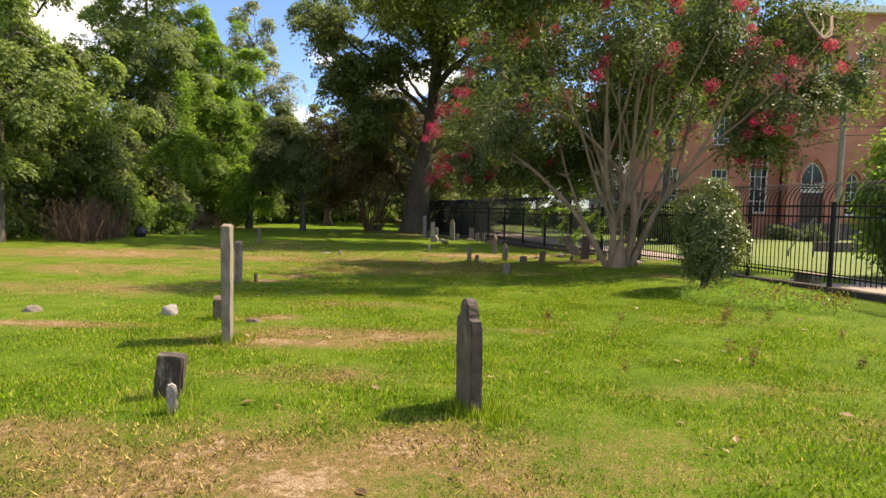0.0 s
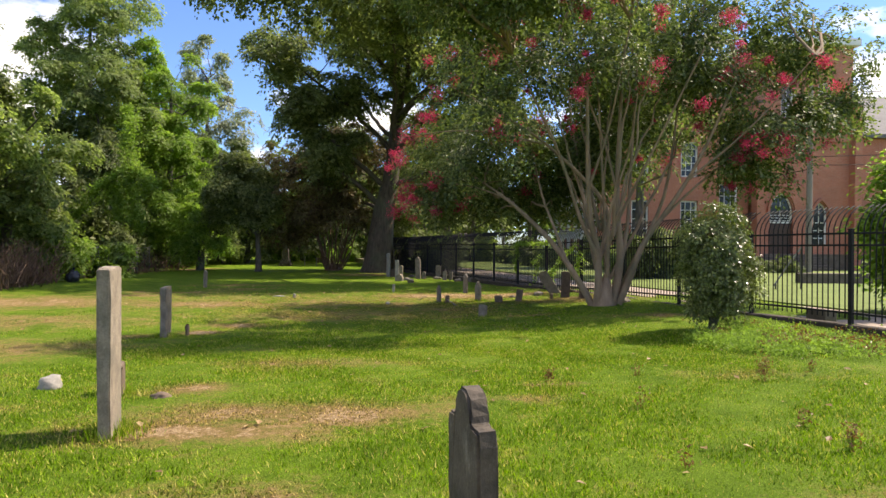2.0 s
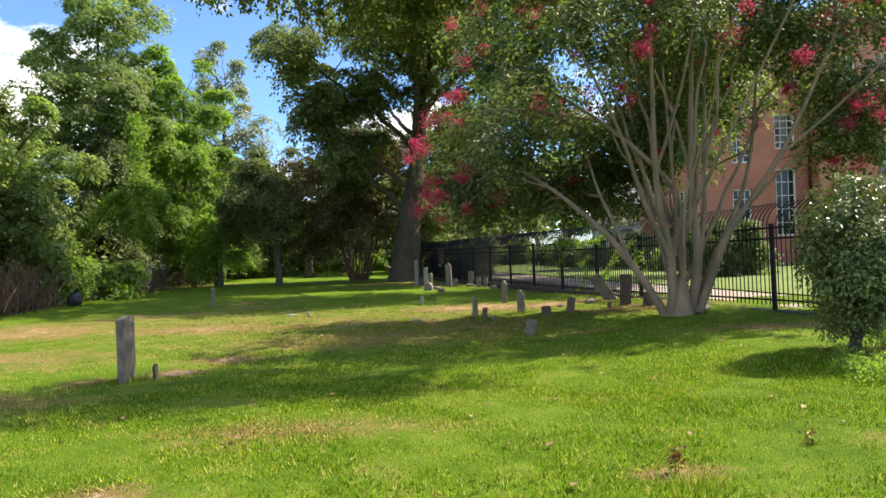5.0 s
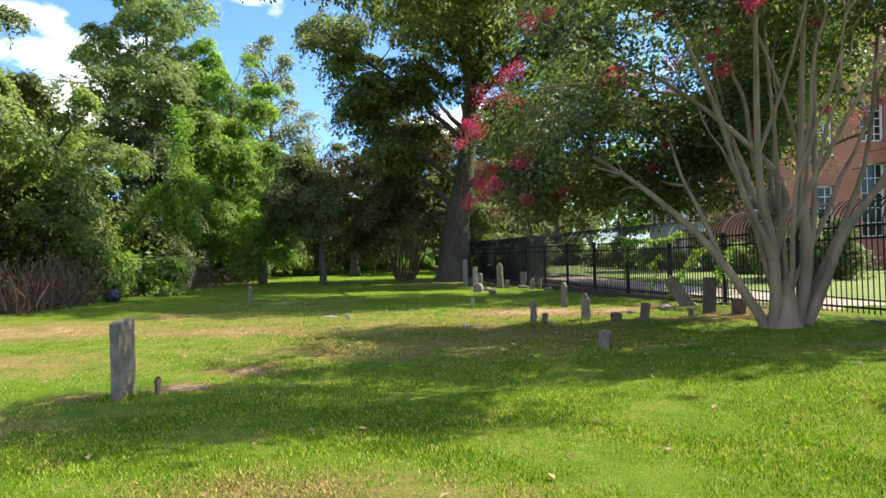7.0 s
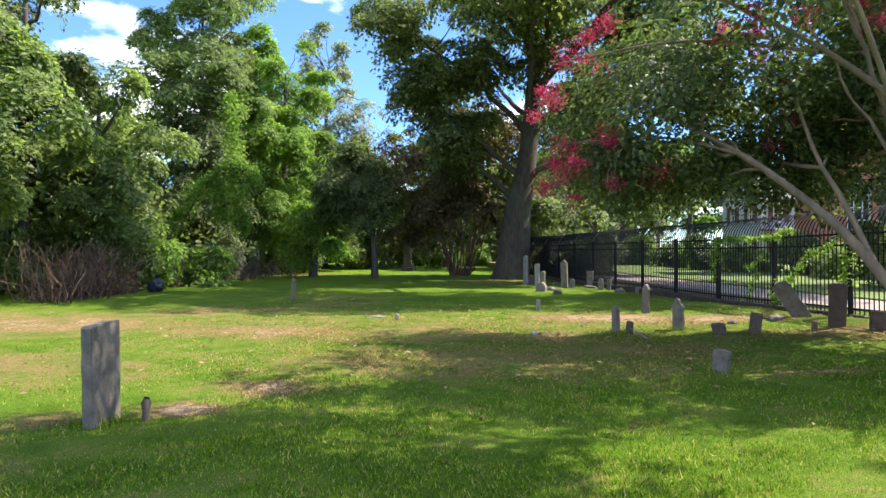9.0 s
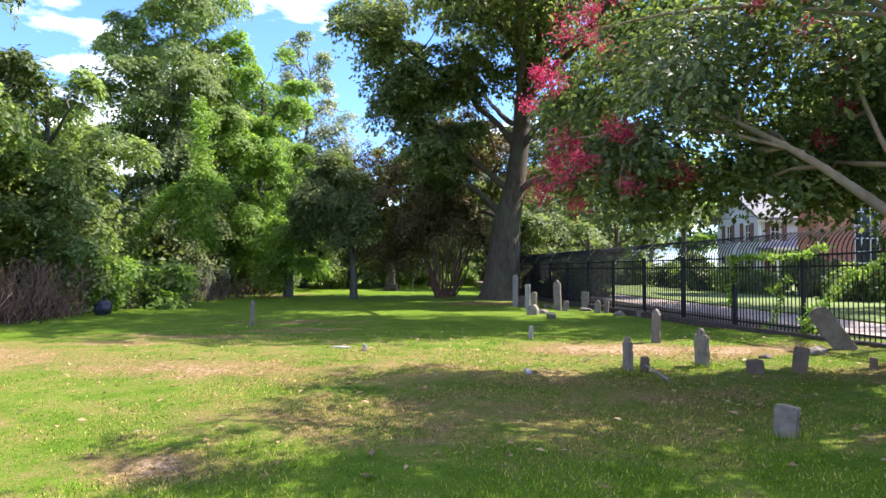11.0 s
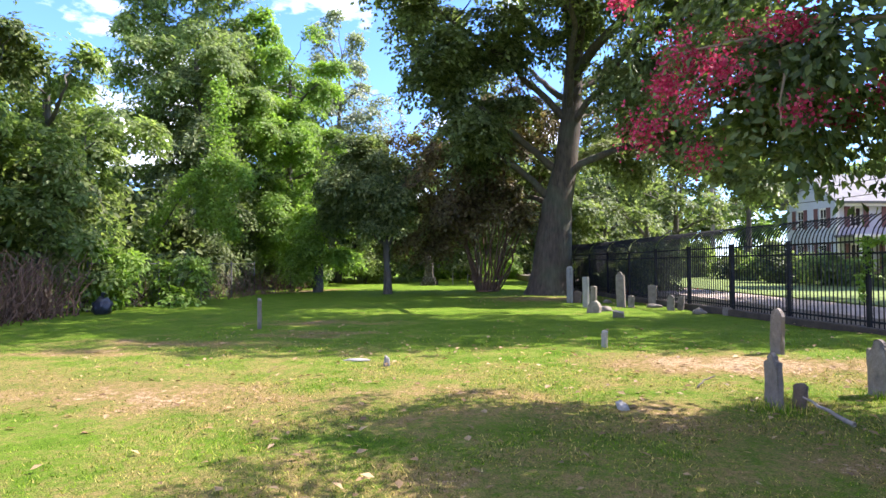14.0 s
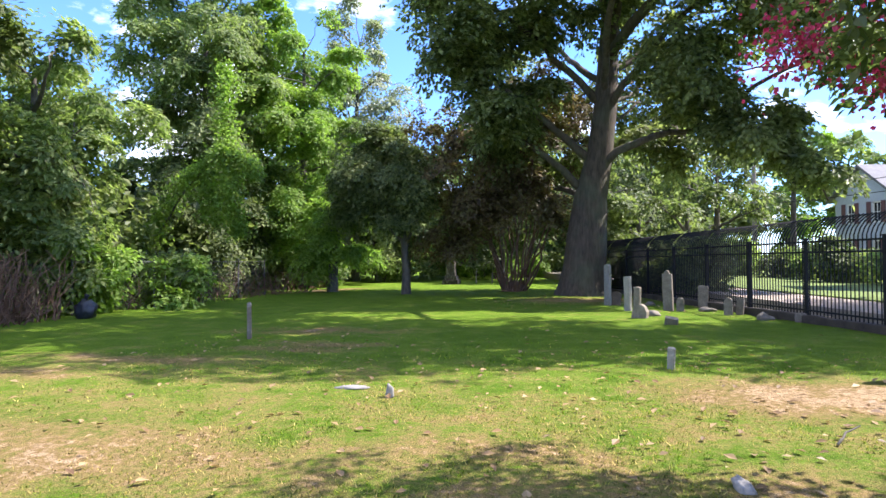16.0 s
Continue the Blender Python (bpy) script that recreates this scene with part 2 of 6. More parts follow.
def plain(name, a, b_, scale=6.0, rough=0.8, metal=0.0, bumpy=0.3, stretch=None, fine=40.0):
    m, t, b, _ = mat(name)
    n1 = world_noise(t, scale, 5.0, 0.6, stretch)
    n2 = world_noise(t, fine, 4.0, 0.6, stretch)
    col = ramp(t, n1, [(0.3, a), (0.7, b_)])
    col = mixc(t, 1.0, col, ramp(t, n2, [(0.25, (0.75, 0.75, 0.75)), (0.75, (1.15, 1.15, 1.15))]), "MULTIPLY")
    t.links.new(col, b.inputs["Base Color"])
    b.inputs["Roughness"].default_value, b.inputs["Metallic"].default_value = rough, metal
    bump(t, b, n2, bumpy, 0.01)
    return m


def bark_mat(name, a, b_, scale=9.0, strength=0.8, dist=0.03):
    m, t, b, _ = mat(name)
    n1 = world_noise(t, scale, 6.0, 0.65, (1, 1, 0.22))
    n2 = world_noise(t, 1.3, 3.0)
    col = ramp(t, n1, [(0.32, a), (0.66, b_)])
    col = mixc(t, ramp(t, n2, [(0.45, (0, 0, 0)), (0.75, (0.6, 0.6, 0.6))]), col, (0.10, 0.12, 0.07))
    t.links.new(col, b.inputs["Base Color"])
    b.inputs["Roughness"].default_value = 0.9
    bump(t, b, n1, strength, dist)
    return m


def stone_mat(name, a, b_, lichen=(0.10, 0.10, 0.08), amount=0.5, lscale=3.5):
    m, t, b, _ = mat(name)
    n1 = world_noise(t, 7.0, 6.0, 0.65)
    n2 = world_noise(t, 55.0, 4.0, 0.6)
    n3 = world_noise(t, lscale, 5.0, 0.7, (1, 1, 0.4))
    oi = t.nodes.new("ShaderNodeObjectInfo")
    col = ramp(t, n1, [(0.3, a), (0.7, b_)])
    col = mixc(t, ramp(t, n3, [(0.62 - 0.25 * amount, (0, 0, 0)), (0.72, (0.85, 0.85, 0.85))]), col, lichen)
    col = mixc(t, 1.0, col, ramp(t, n2, [(0.2, (0.7, 0.7, 0.7)), (0.8, (1.2, 1.2, 1.2))]), "MULTIPLY")
    col = mixc(t, 1.0, col, ramp(t, oi.outputs["Random"], [(0, (0.8, 0.8, 0.82)), (1, (1.15, 1.12, 1.05))]), "MULTIPLY")
    t.links.new(col, b.inputs["Base Color"])
    b.inputs["Roughness"].default_value = 0.88
    bump(t, b, n2, 0.5, 0.01)
    return m


def turf_mat(name, blade):
    """Turf and its blades: green to straw and bare clay by the attribute dry."""
    m, t, b, out = mat(name)
    at = t.nodes.new("ShaderNodeAttribute")
    at.attribute_name = "dry"
    n1 = world_noise(t, 1.7, 6.0, 0.65)
    n2 = world_noise(t, 14.0, 5.0, 0.7)
    n3 = world_noise(t, 90.0, 3.0, 0.7)
    if blade:
        lush = ramp(t, n1, [(0.3, (0.095, 0.175, 0.009)), (0.55, (0.155, 0.262, 0.013)), (0.75, (0.225, 0.32, 0.024))])
    else:
        lush = ramp(t, n1, [(0.3, (0.075, 0.135, 0.010)), (0.55, (0.115, 0.187, 0.016)), (0.75, (0.16, 0.22, 0.027))])
    dry = ramp(t, n2, [(0.3, (0.175, 0.100, 0.045)), (0.55, (0.26, 0.172, 0.085)), (0.75, (0.23, 0.165, 0.065))])
    if blade:
        gi = t.nodes.new("ShaderNodeNewGeometry")
        dry = ramp(t, gi.outputs["Random Per Island"], [(0.0, (0.10, 0.072, 0.027)), (0.45, (0.20, 0.142, 0.065)), (0.8, (0.27, 0.195, 0.095)), (1.0, (0.35, 0.27, 0.15))])
    clay = ramp(t, n2, [(0.3, (0.25, 0.155, 0.088)), (0.7, (0.44, 0.33, 0.22))])
    add = t.nodes.new("ShaderNodeMath")
    add.operation = "MULTIPLY_ADD"
    both = t.nodes.new("ShaderNodeMath")
    both.operation = "ADD"
    t.links.new(n1, both.inputs[0])
    t.links.new(n2, both.inputs[1])
    t.links.new(both.outputs[0], add.inputs[0])
    add.inputs[1].default_value = 1.5
    sub = t.nodes.new("ShaderNodeMath")
    sub.operation = "SUBTRACT"
    t.links.new(at.outputs["Fac"], sub.inputs[0])
    sub.inputs[1].default_value = 1.50
    t.links.new(sub.outputs[0], add.inputs[2])
    f1 = ramp(t, add.outputs[0], [(0.18, (0, 0, 0)), (0.80, (0.97, 0.97, 0.97))])
    f2 = ramp(t, add.outputs[0], [(0.82, (0, 0, 0)), (1.15, (1, 1, 1))])
    col = mixc(t, f1, lush, dry)
    if not blade:
        col = mixc(t, f2, col, clay)
    if blade:
        tuft = world_noise(t, 26.0, 3.0, 0.7)
        col = mixc(t, 1.0, col, ramp(t, tuft, [(0.32, (0.5, 0.55, 0.5)), (0.5, (1.0, 1.0, 1.0)), (0.68, (1.5, 1.4, 1.3))]), "MULTIPLY")
        g = t.nodes.new("ShaderNodeNewGeometry")
        col = mixc(t, ramp(t, g.outputs["Random Per Island"], [(0.74, (0, 0, 0)), (0.96, (0.75, 0.75, 0.75))]), col, dry)
        col = mixc(t, 1.0, col, ramp(t, g.outputs["Random Per Island"], [(0, (0.36, 0.38, 0.33)), (0.6, (1.2, 1.22, 1.0)), (1.0, (1.9, 1.8, 1.4))]), "MULTIPLY")
    else:
        col = mixc(t, 1.0, col, ramp(t, n3, [(0.30, (0.2, 0.22, 0.17)), (0.68, (1.6, 1.6, 1.45))]), "MULTIPLY")
    t.links.new(col, b.inputs["Base Color"])
    b.inputs["Roughness"].default_value = 0.75 if not blade else 0.5
    b.inputs["Specular IOR Level"].default_value = 0.06
    if blade:
        tr = t.nodes.new("ShaderNodeBsdfTranslucent")
        t.links.new(mixc(t, 1.0, col, (1.3, 1.45, 0.7), "MULTIPLY"), tr.inputs["Color"])
        mx = t.nodes.new("ShaderNodeMixShader")
        mx.inputs[0].default_value = 0.35
        t.links.new(b.outputs[0], mx.inputs[1])
        t.links.new(tr.outputs[0], mx.inputs[2])
        t.links.new(mx.outputs[0], out.inputs["Surface"])
    else:
        bump(t, b, n3, 0.8, 0.03)
    return m


def brick_mat(name, c1, c2, mortar):
    m, t, b, _ = mat(name)
    tc = t.nodes.new("ShaderNodeTexCoord")
    br = t.nodes.new("ShaderNodeTexBrick")
    br.inputs["Color1"].default_value, br.inputs["Color2"].default_value, br.inputs["Mortar"].default_value = (*c1, 1), (*c2, 1), (*mortar, 1)
    br.inputs["Scale"].default_value = 1.0
    br.inputs["Brick Width"].default_value, br.inputs["Row Height"].default_value, br.inputs["Mortar Size"].default_value = 0.22, 0.075, 0.008
    mp = t.nodes.new("ShaderNodeMapping")
    mp.inputs["Rotation"].default_value = (radians(90), 0, 0)
    t.links.new(tc.outputs["Object"], mp.inputs["Vector"])
    t.links.new(mp.outputs["Vector"], br.inputs["Vector"])
    n = world_noise(t, 0.6, 5.0, 0.6)
    col = mixc(t, 1.0, br.outputs["Color"], ramp(t, n, [(0.3, (0.78, 0.76, 0.76)), (0.7, (1.12, 1.1, 1.08))]), "MULTIPLY")
    t.links.new(col, b.inputs["Base Color"])
    b.inputs["Roughness"].default_value = 0.9
    return m


def glass_mat(name):
    m, t, b, _ = mat(name)
    b.inputs["Base Color"].default_value = (0.02, 0.025, 0.03, 1)
    b.inputs["Roughness"].default_value = 0.08
    return m


M_TURF = turf_mat("turf", False)
M_BLADE = turf_mat("grass_blade", True)
M_OAK = leaf_mat("oak_leaf", (0.08, 0.10, 0.038), (0.19, 0.225, 0.092), (0.31, 0.345, 0.165), 0.58, 0.5)
M_CRAPE = leaf_mat("crape_leaf", (0.042, 0.064, 0.021), (0.108, 0.15, 0.05), (0.21, 0.24, 0.095), 0.5, 0.5)
M_BRONZE = leaf_mat("bronze_leaf", (0.075, 0.05, 0.027), (0.17, 0.118, 0.06), (0.23, 0.20, 0.09), 0.5, 0.55)
M_BLOOM = leaf_mat("crape_bloom", (0.35, 0.015, 0.06), (0.54, 0.036, 0.125), (0.68, 0.10, 0.21), 0.4, 0.6, (1.2, 1.1, 1.05))
M_WOOD = leaf_mat("woodland_leaf", (0.098, 0.142, 0.045), (0.208, 0.275, 0.09), (0.335, 0.385, 0.165), 0.6, 0.55)
M_DEEP = leaf_mat("deep_leaf", (0.06, 0.085, 0.028), (0.148, 0.19, 0.068), (0.25, 0.285, 0.12), 0.5, 0.55)
M_LIME = leaf_mat("lime_leaf", (0.13, 0.21, 0.03), (0.22, 0.33, 0.058), (0.30, 0.41, 0.11), 0.6, 0.55)
M_PALE = leaf_mat("pale_leaf", (0.17, 0.20, 0.13), (0.28, 0.31, 0.22), (0.40, 0.43, 0.33))
M_SHRUB = leaf_mat("shrub_leaf", (0.055, 0.080, 0.020), (0.125, 0.165, 0.045), (0.25, 0.28, 0.10), 0.3, 0.3)
M_RUST = leaf_mat("rust_leaf", (0.10, 0.045, 0.02), (0.20, 0.09, 0.035), (0.30, 0.17, 0.06))
M_LITTER = leaf_mat("fallen_leaf", (0.14, 0.075, 0.035), (0.29, 0.18, 0.085), (0.44, 0.31, 0.17), 0.2, 0.6)
M_BARK = bark_mat("oak_bark", (0.038, 0.028, 0.020), (0.115, 0.086, 0.062))
M_SMOOTH = bark_mat("crape_bark", (0.17, 0.115, 0.07), (0.34, 0.24, 0.155), 4.0, 0.25, 0.01)
M_TRUNK = bark_mat("woodland_bark", (0.05, 0.042, 0.034), (0.14, 0.12, 0.10))
M_BRUSH = plain("dry_vine", (0.10, 0.052, 0.03), (0.19, 0.11, 0.066), 5.0)
M_STONE = stone_mat("grey_marker_stone", (0.145, 0.12, 0.095), (0.29, 0.25, 0.20))
M_SLATE = stone_mat("dark_slate_stone", (0.05, 0.041, 0.032), (0.125, 0.102, 0.08), (0.20, 0.18, 0.15), 0.2, 6.0)
M_PALESTONE = stone_mat("pale_marble", (0.24, 0.225, 0.195), (0.38, 0.36, 0.32), (0.2, 0.19, 0.16), 0.25)
M_DARKSTONE = stone_mat("dark_lichen_stone", (0.03, 0.026, 0.022), (0.085, 0.065, 0.05), (0.42, 0.39, 0.34), 0.36, 9.0)
M_BROWNSTONE = stone_mat("brown_marker_stone", (0.11, 0.08, 0.058), (0.19, 0.14, 0.10), (0.08, 0.065, 0.05), 0.4)
M_IRON = plain("black_iron", (0.010, 0.010, 0.011), (0.018, 0.018, 0.02), 9.0, 0.7, 0.0, 0.1)
M_IRON.node_tree.nodes["Principled BSDF"].inputs["Specular IOR Level"].default_value = 0.25
M_CONC = plain("concrete", (0.085, 0.068, 0.052), (0.17, 0.14, 0.11), 3.0, 0.9)
M_KERB = plain("damp_dark_kerb", (0.03, 0.024, 0.019), (0.085, 0.066, 0.05), 2.2, 0.95)
M_PAVE = plain("pale_pavement", (0.28, 0.22, 0.175), (0.37, 0.305, 0.25), 1.5, 0.9)
M_LAWN = plain("street_lawn", (0.10, 0.15, 0.02), (0.16, 0.215, 0.04), 0.8, 0.9, 0, 0.8, None, 25.0)
M_BRICK = brick_mat("orange_brick", (0.52, 0.195, 0.125), (0.45, 0.16, 0.10), (0.46, 0.28, 0.21))
M_WHITE = plain("white_paint", (0.72, 0.72, 0.70), (0.82, 0.82, 0.80), 2.0, 0.6, 0, 0.1)
M_SIDING = plain("blue_grey_siding", (0.46, 0.50, 0.57), (0.52, 0.56, 0.63), 1.0, 0.7, 0, 0.1)
M_ROOF = plain("grey_shingle", (0.12, 0.12, 0.125), (0.18, 0.18, 0.185), 2.0, 0.85)
M_SHUTTER = plain("maroon_paint", (0.12, 0.05, 0.055), (0.17, 0.075, 0.075), 2.0, 0.6)
M_DOOR = plain("dark_wood_door", (0.05, 0.025, 0.018), (0.08, 0.04, 0.028), 3.0, 0.6, 0, 0.2, (1, 1, 0.1))
M_GLASS = glass_mat("window_glass")
M_POLE = plain("weathered_pole_wood", (0.18, 0.155, 0.13), (0.30, 0.27, 0.23), 4.0, 0.9, 0, 0.4, (1, 1, 0.1))
M_STEEL = plain("galvanised_steel", (0.10, 0.095, 0.09), (0.18, 0.17, 0.16), 5.0, 0.6, 0.3, 0.1)
M_BLACKBAG = plain("dark_plastic", (0.012, 0.014, 0.022), (0.03, 0.035, 0.05), 6.0, 0.35)
M_RED = plain("red_flowers", (0.45, 0.02, 0.015), (0.65, 0.06, 0.03), 9.0, 0.8)

# ---- ground ----
# straw and bare patches: x, y, half length, half width, turn in degrees, amount
PATCHES = [
    (-1.1, 3.5, 2.8, 1.0, 8, 0.80), (-0.85, 3.3, 0.38, 0.24, 20, 1.1), (-0.14, 4.2, 0.55, 0.25, 0, 0.9), (0.4, 4.0, 0.3, 0.2, 0, 0.9), (-2.8, 4.1, 0.9, 0.4, 0, 0.8),
    (-5.4, 8.15, 1.5, 0.28, 4, 1.1), (-6.7, 7.3, 1.5, 0.5, 0, 0.65), (-1.88, 7.35, 1.2, 0.4, 0, 1.02), (-2.5, 9.2, 0.5, 0.4, 0, 0.9), (-1.1, 8.0, 1.6, 0.6, 0, 0.9),
    (-1.2, 5.8, 1.2, 0.4, 5, 0.6), (0.9, 8.6, 1.0, 0.3, 0, 0.55), (-4.2, 14.75, 0.42, 0.3, 0, 1.3), (-3.8, 15.9, 1.0, 0.45, 0, 0.9), (-5.2, 14.2, 0.5, 0.3, 0, 0.8),
    (-6.0, 20.6, 6.0, 1.5, -8, 0.72), (-11.5, 21.0, 4.5, 2.4, 0, 0.8), (1.0, 23.7, 2.4, 1.3, 0, 1.02), (-4.0, 21.6, 13.0, 4.2, 0, 0.44), (-0.5, 20.4, 3.2, 1.2, 5, 0.66), (-6.0, 32.0, 16.0, 7.0, 0, 0.1), (-3.0, 14.0, 8.0, 6.0, 0, 0.14), (-7.2, 28.6, 2.2, 0.8, 10, 0.62), (-1.5, 18.0, 5.0, 1.8, 5, 0.6), (1.2, 19.4, 2.4, 1.0, 0, 0.6), (-8.5, 24.6, 3.0, 0.6, 6, 0.7), (3.5, 4.6, 1.2, 0.5, 0, 0.4), (-6.2, 26.6, 1.2, 0.5, 0, 0.75), (3.2, 23.5, 2.4, 1.0, -10, 0.9), (-2.4, 21.2, 1.6, 0.6, 6, 0.78), (2.8, 22.8, 1.4, 0.8, 0, 0.72),
    (-9.3, 23.3, 1.5, 0.7, 0, 0.78), (-6.4, 21.0, 1.5, 0.5, 0, 0.78), (-6.5, 26.0, 1.5, 0.35, 0, 0.66), (-15.0, 45.2, 3.0, 1.0, 60, 1.2), (-2.2, 39.6, 2.6, 1.8, 0, 0.85),
    (3.2, 17.5, 0.55, 0.16, 0, 1.15), (5.0, 20.6, 2.4, 1.0, 0, 0.75), (-7.0, 12.5, 3.5, 1.4, 0, 0.6), (-9.0, 16.5, 4.0, 1.6, 0, 0.62), (-1.6, 19.0, 0.7, 0.4, 0, 0.65),
    (-2.2, 17.0, 2.4, 0.6, 0, 0.5), (1.63, 9.4, 0.35, 0.2, 0, 0.95), (6.0, 16.0, 1.6, 0.5, -15, 0.75), (-1.5, 11.0, 1.8, 0.5, 0, 0.55), (2.6, 5.6, 1.6, 0.4, 12, 0.42), (4.5, 9.9, 1.2, 0.5, 0, 0.5),
]


def dryness(x, y):
    d = np.zeros_like(x)
    for px, py, a, b, turn, k in PATCHES:
        c, s = math.cos(radians(turn)), math.sin(radians(turn))
        u, v = ((x - px) * c + (y - py) * s) / a, (-(x - px) * s + (y - py) * c) / b
        d = np.maximum(d, k * np.exp(-(u * u + v * v) ** 1.1))
    return d


gx = np.concatenate([-np.geomspace(600, 22, 14), np.arange(-21, 12.01, 0.22), np.geomspace(13, 600, 16)])
gy = np.concatenate([-np.geomspace(600, 5, 12), np.arange(-4, 30, 0.22), np.arange(30, 62, 0.8), np.geomspace(63, 900, 16)])
GX, GY = np.meshgrid(gx, gy, indexing="ij")
GZ = gz(GX, GY)
near = (GX > -21) & (GX < 9) & (GY > -4) & (GY < 62)
GZ = GZ + np.where(near, 0.018 * np.sin(GX * 2.1 + 1.3 * np.sin(GY * 1.1)) * np.sin(GY * 1.7 + np.sin(GX * 0.9)) + rng.normal(size=GX.shape) * 0.006, 0)
nx, ny = GX.shape
i, j = np.meshgrid(np.arange(nx - 1), np.arange(ny - 1), indexing="ij")
quads = np.stack([i * ny + j, (i + 1) * ny + j, (i + 1) * ny + j + 1, i * ny + j + 1], -1).reshape(-1, 4)
ground_me = mesh_np("ground", np.stack([GX, GY, GZ], -1).reshape(-1, 3), quads, [M_TURF], True)
att = ground_me.attributes.new("dry", "FLOAT", "POINT")
att.data.foreach_set("value", dryness(GX, GY).ravel().astype(np.float32))
tagged(new("ground", ground_me), "sunny mown graveyard lawn with straw-brown dry patches", "lawn", kind="structure")

# ---- iron fence ----
FD = Vector((-0.278, 0.9606, 0)).normalized()     # along the fence, away from the start
FN = Vector((FD.y, -FD.x, 0))                     # towards the street
F0 = Vector((8.46, 13.55, 0))
SPAN = 2.4


def fence_at(s):
    p = F0 + FD * s
    y = p.y
    base = -0.10 - 0.30 * float(ss(12, 30, y)) - 0.14 * float(ss(28, 46, y))
    return Vector((p.x, p.y, base))


def picket_mesh(h=1.92):
    pts = [(0, 0, 0.15), (0, 0, h - 0.1), (0, 0, h + 0.10), (0, 0.05, h + 0.24), (0, 0.15, h + 0.38), (0, 0.30, h + 0.50), (0, 0.40, h + 0.55)]
    v, f = tube_np(pts, [0.0155] * 7, 4)
    return mesh_np("picket", v, f, [M_IRON])


def make_panel():
    th = empty("fence_panel", "black iron picket fence panel with outward curved tops", "fence", group="panels of the iron fence")
    post = part("post", bm_box(0.075, 0.075, 1.98, (0, 0, -0.12), 0.006), M_IRON, th)
    part("post_cap", bm_box(0.09, 0.09, 0.03, (0, 0, 1.86), 0.01), M_IRON, post)
    for z in (0.24, 1.55, 1.78):
        part("rail", bm_box(SPAN - 0.08, 0.035, 0.04, (SPAN / 2, 0, z), 0.004), M_IRON, th)
    pm = picket_mesh(1.80)
    for k in range(1, 20):
        part_mesh("picket", pm, th, "", Matrix.Translation((k * SPAN / 20, 0, 0)))
    return th


panel = make_panel()
turn_f = math.atan2(FD.y, FD.x)
first = True
for k in range(-3, 17):
    a, b = fence_at(k * SPAN), fence_at((k + 1) * SPAN)
    slope = math.atan2(b.z - a.z, SPAN)
    m = Matrix.Translation(a) @ Matrix.Rotation(turn_f, 4, "Z") @ Matrix.Rotation(-slope, 4, "Y") @ Matrix.Diagonal((1, -1, 1, 1))
    if first:
        panel.matrix_basis = m
        first = False
    else:
        c = copy_thing(panel, Matrix.Identity(4))
        c.matrix_basis = m
# low retaining kerb under the fence
sv, sf = [], []
st = np.arange(-3 * SPAN, 17 * SPAN + 0.01, 0.3)
for s in st:
    p = fence_at(s)
    w = 0.13
    up_ = -0.02 + 0.12 * float(ss(17, 24, p.y))
    dz = float(rng.normal() * 0.008)
    for o, z in ((-w, -0.5), (-w, 0.04 + dz), (-w + 0.02, 0.06 + dz), (w, 0.06 + dz), (w, -0.5)):
        q = p + FN * o
        sv.append((q.x, q.y, p.z + z + (up_ if z > -0.4 else 0)))
n = len(st)
for i in range(n - 1):
    for j in range(4):
        sf.append((i * 5 + j, i * 5 + j + 1, (i + 1) * 5 + j + 1, (i + 1) * 5 + j))
tagged(new("fence_kerb", mesh_np("fence_kerb", sv, sf, [M_KERB])), "low dark weathered concrete kerb under the iron fence", "kerb", kind="structure")

# ---- gravestones ----


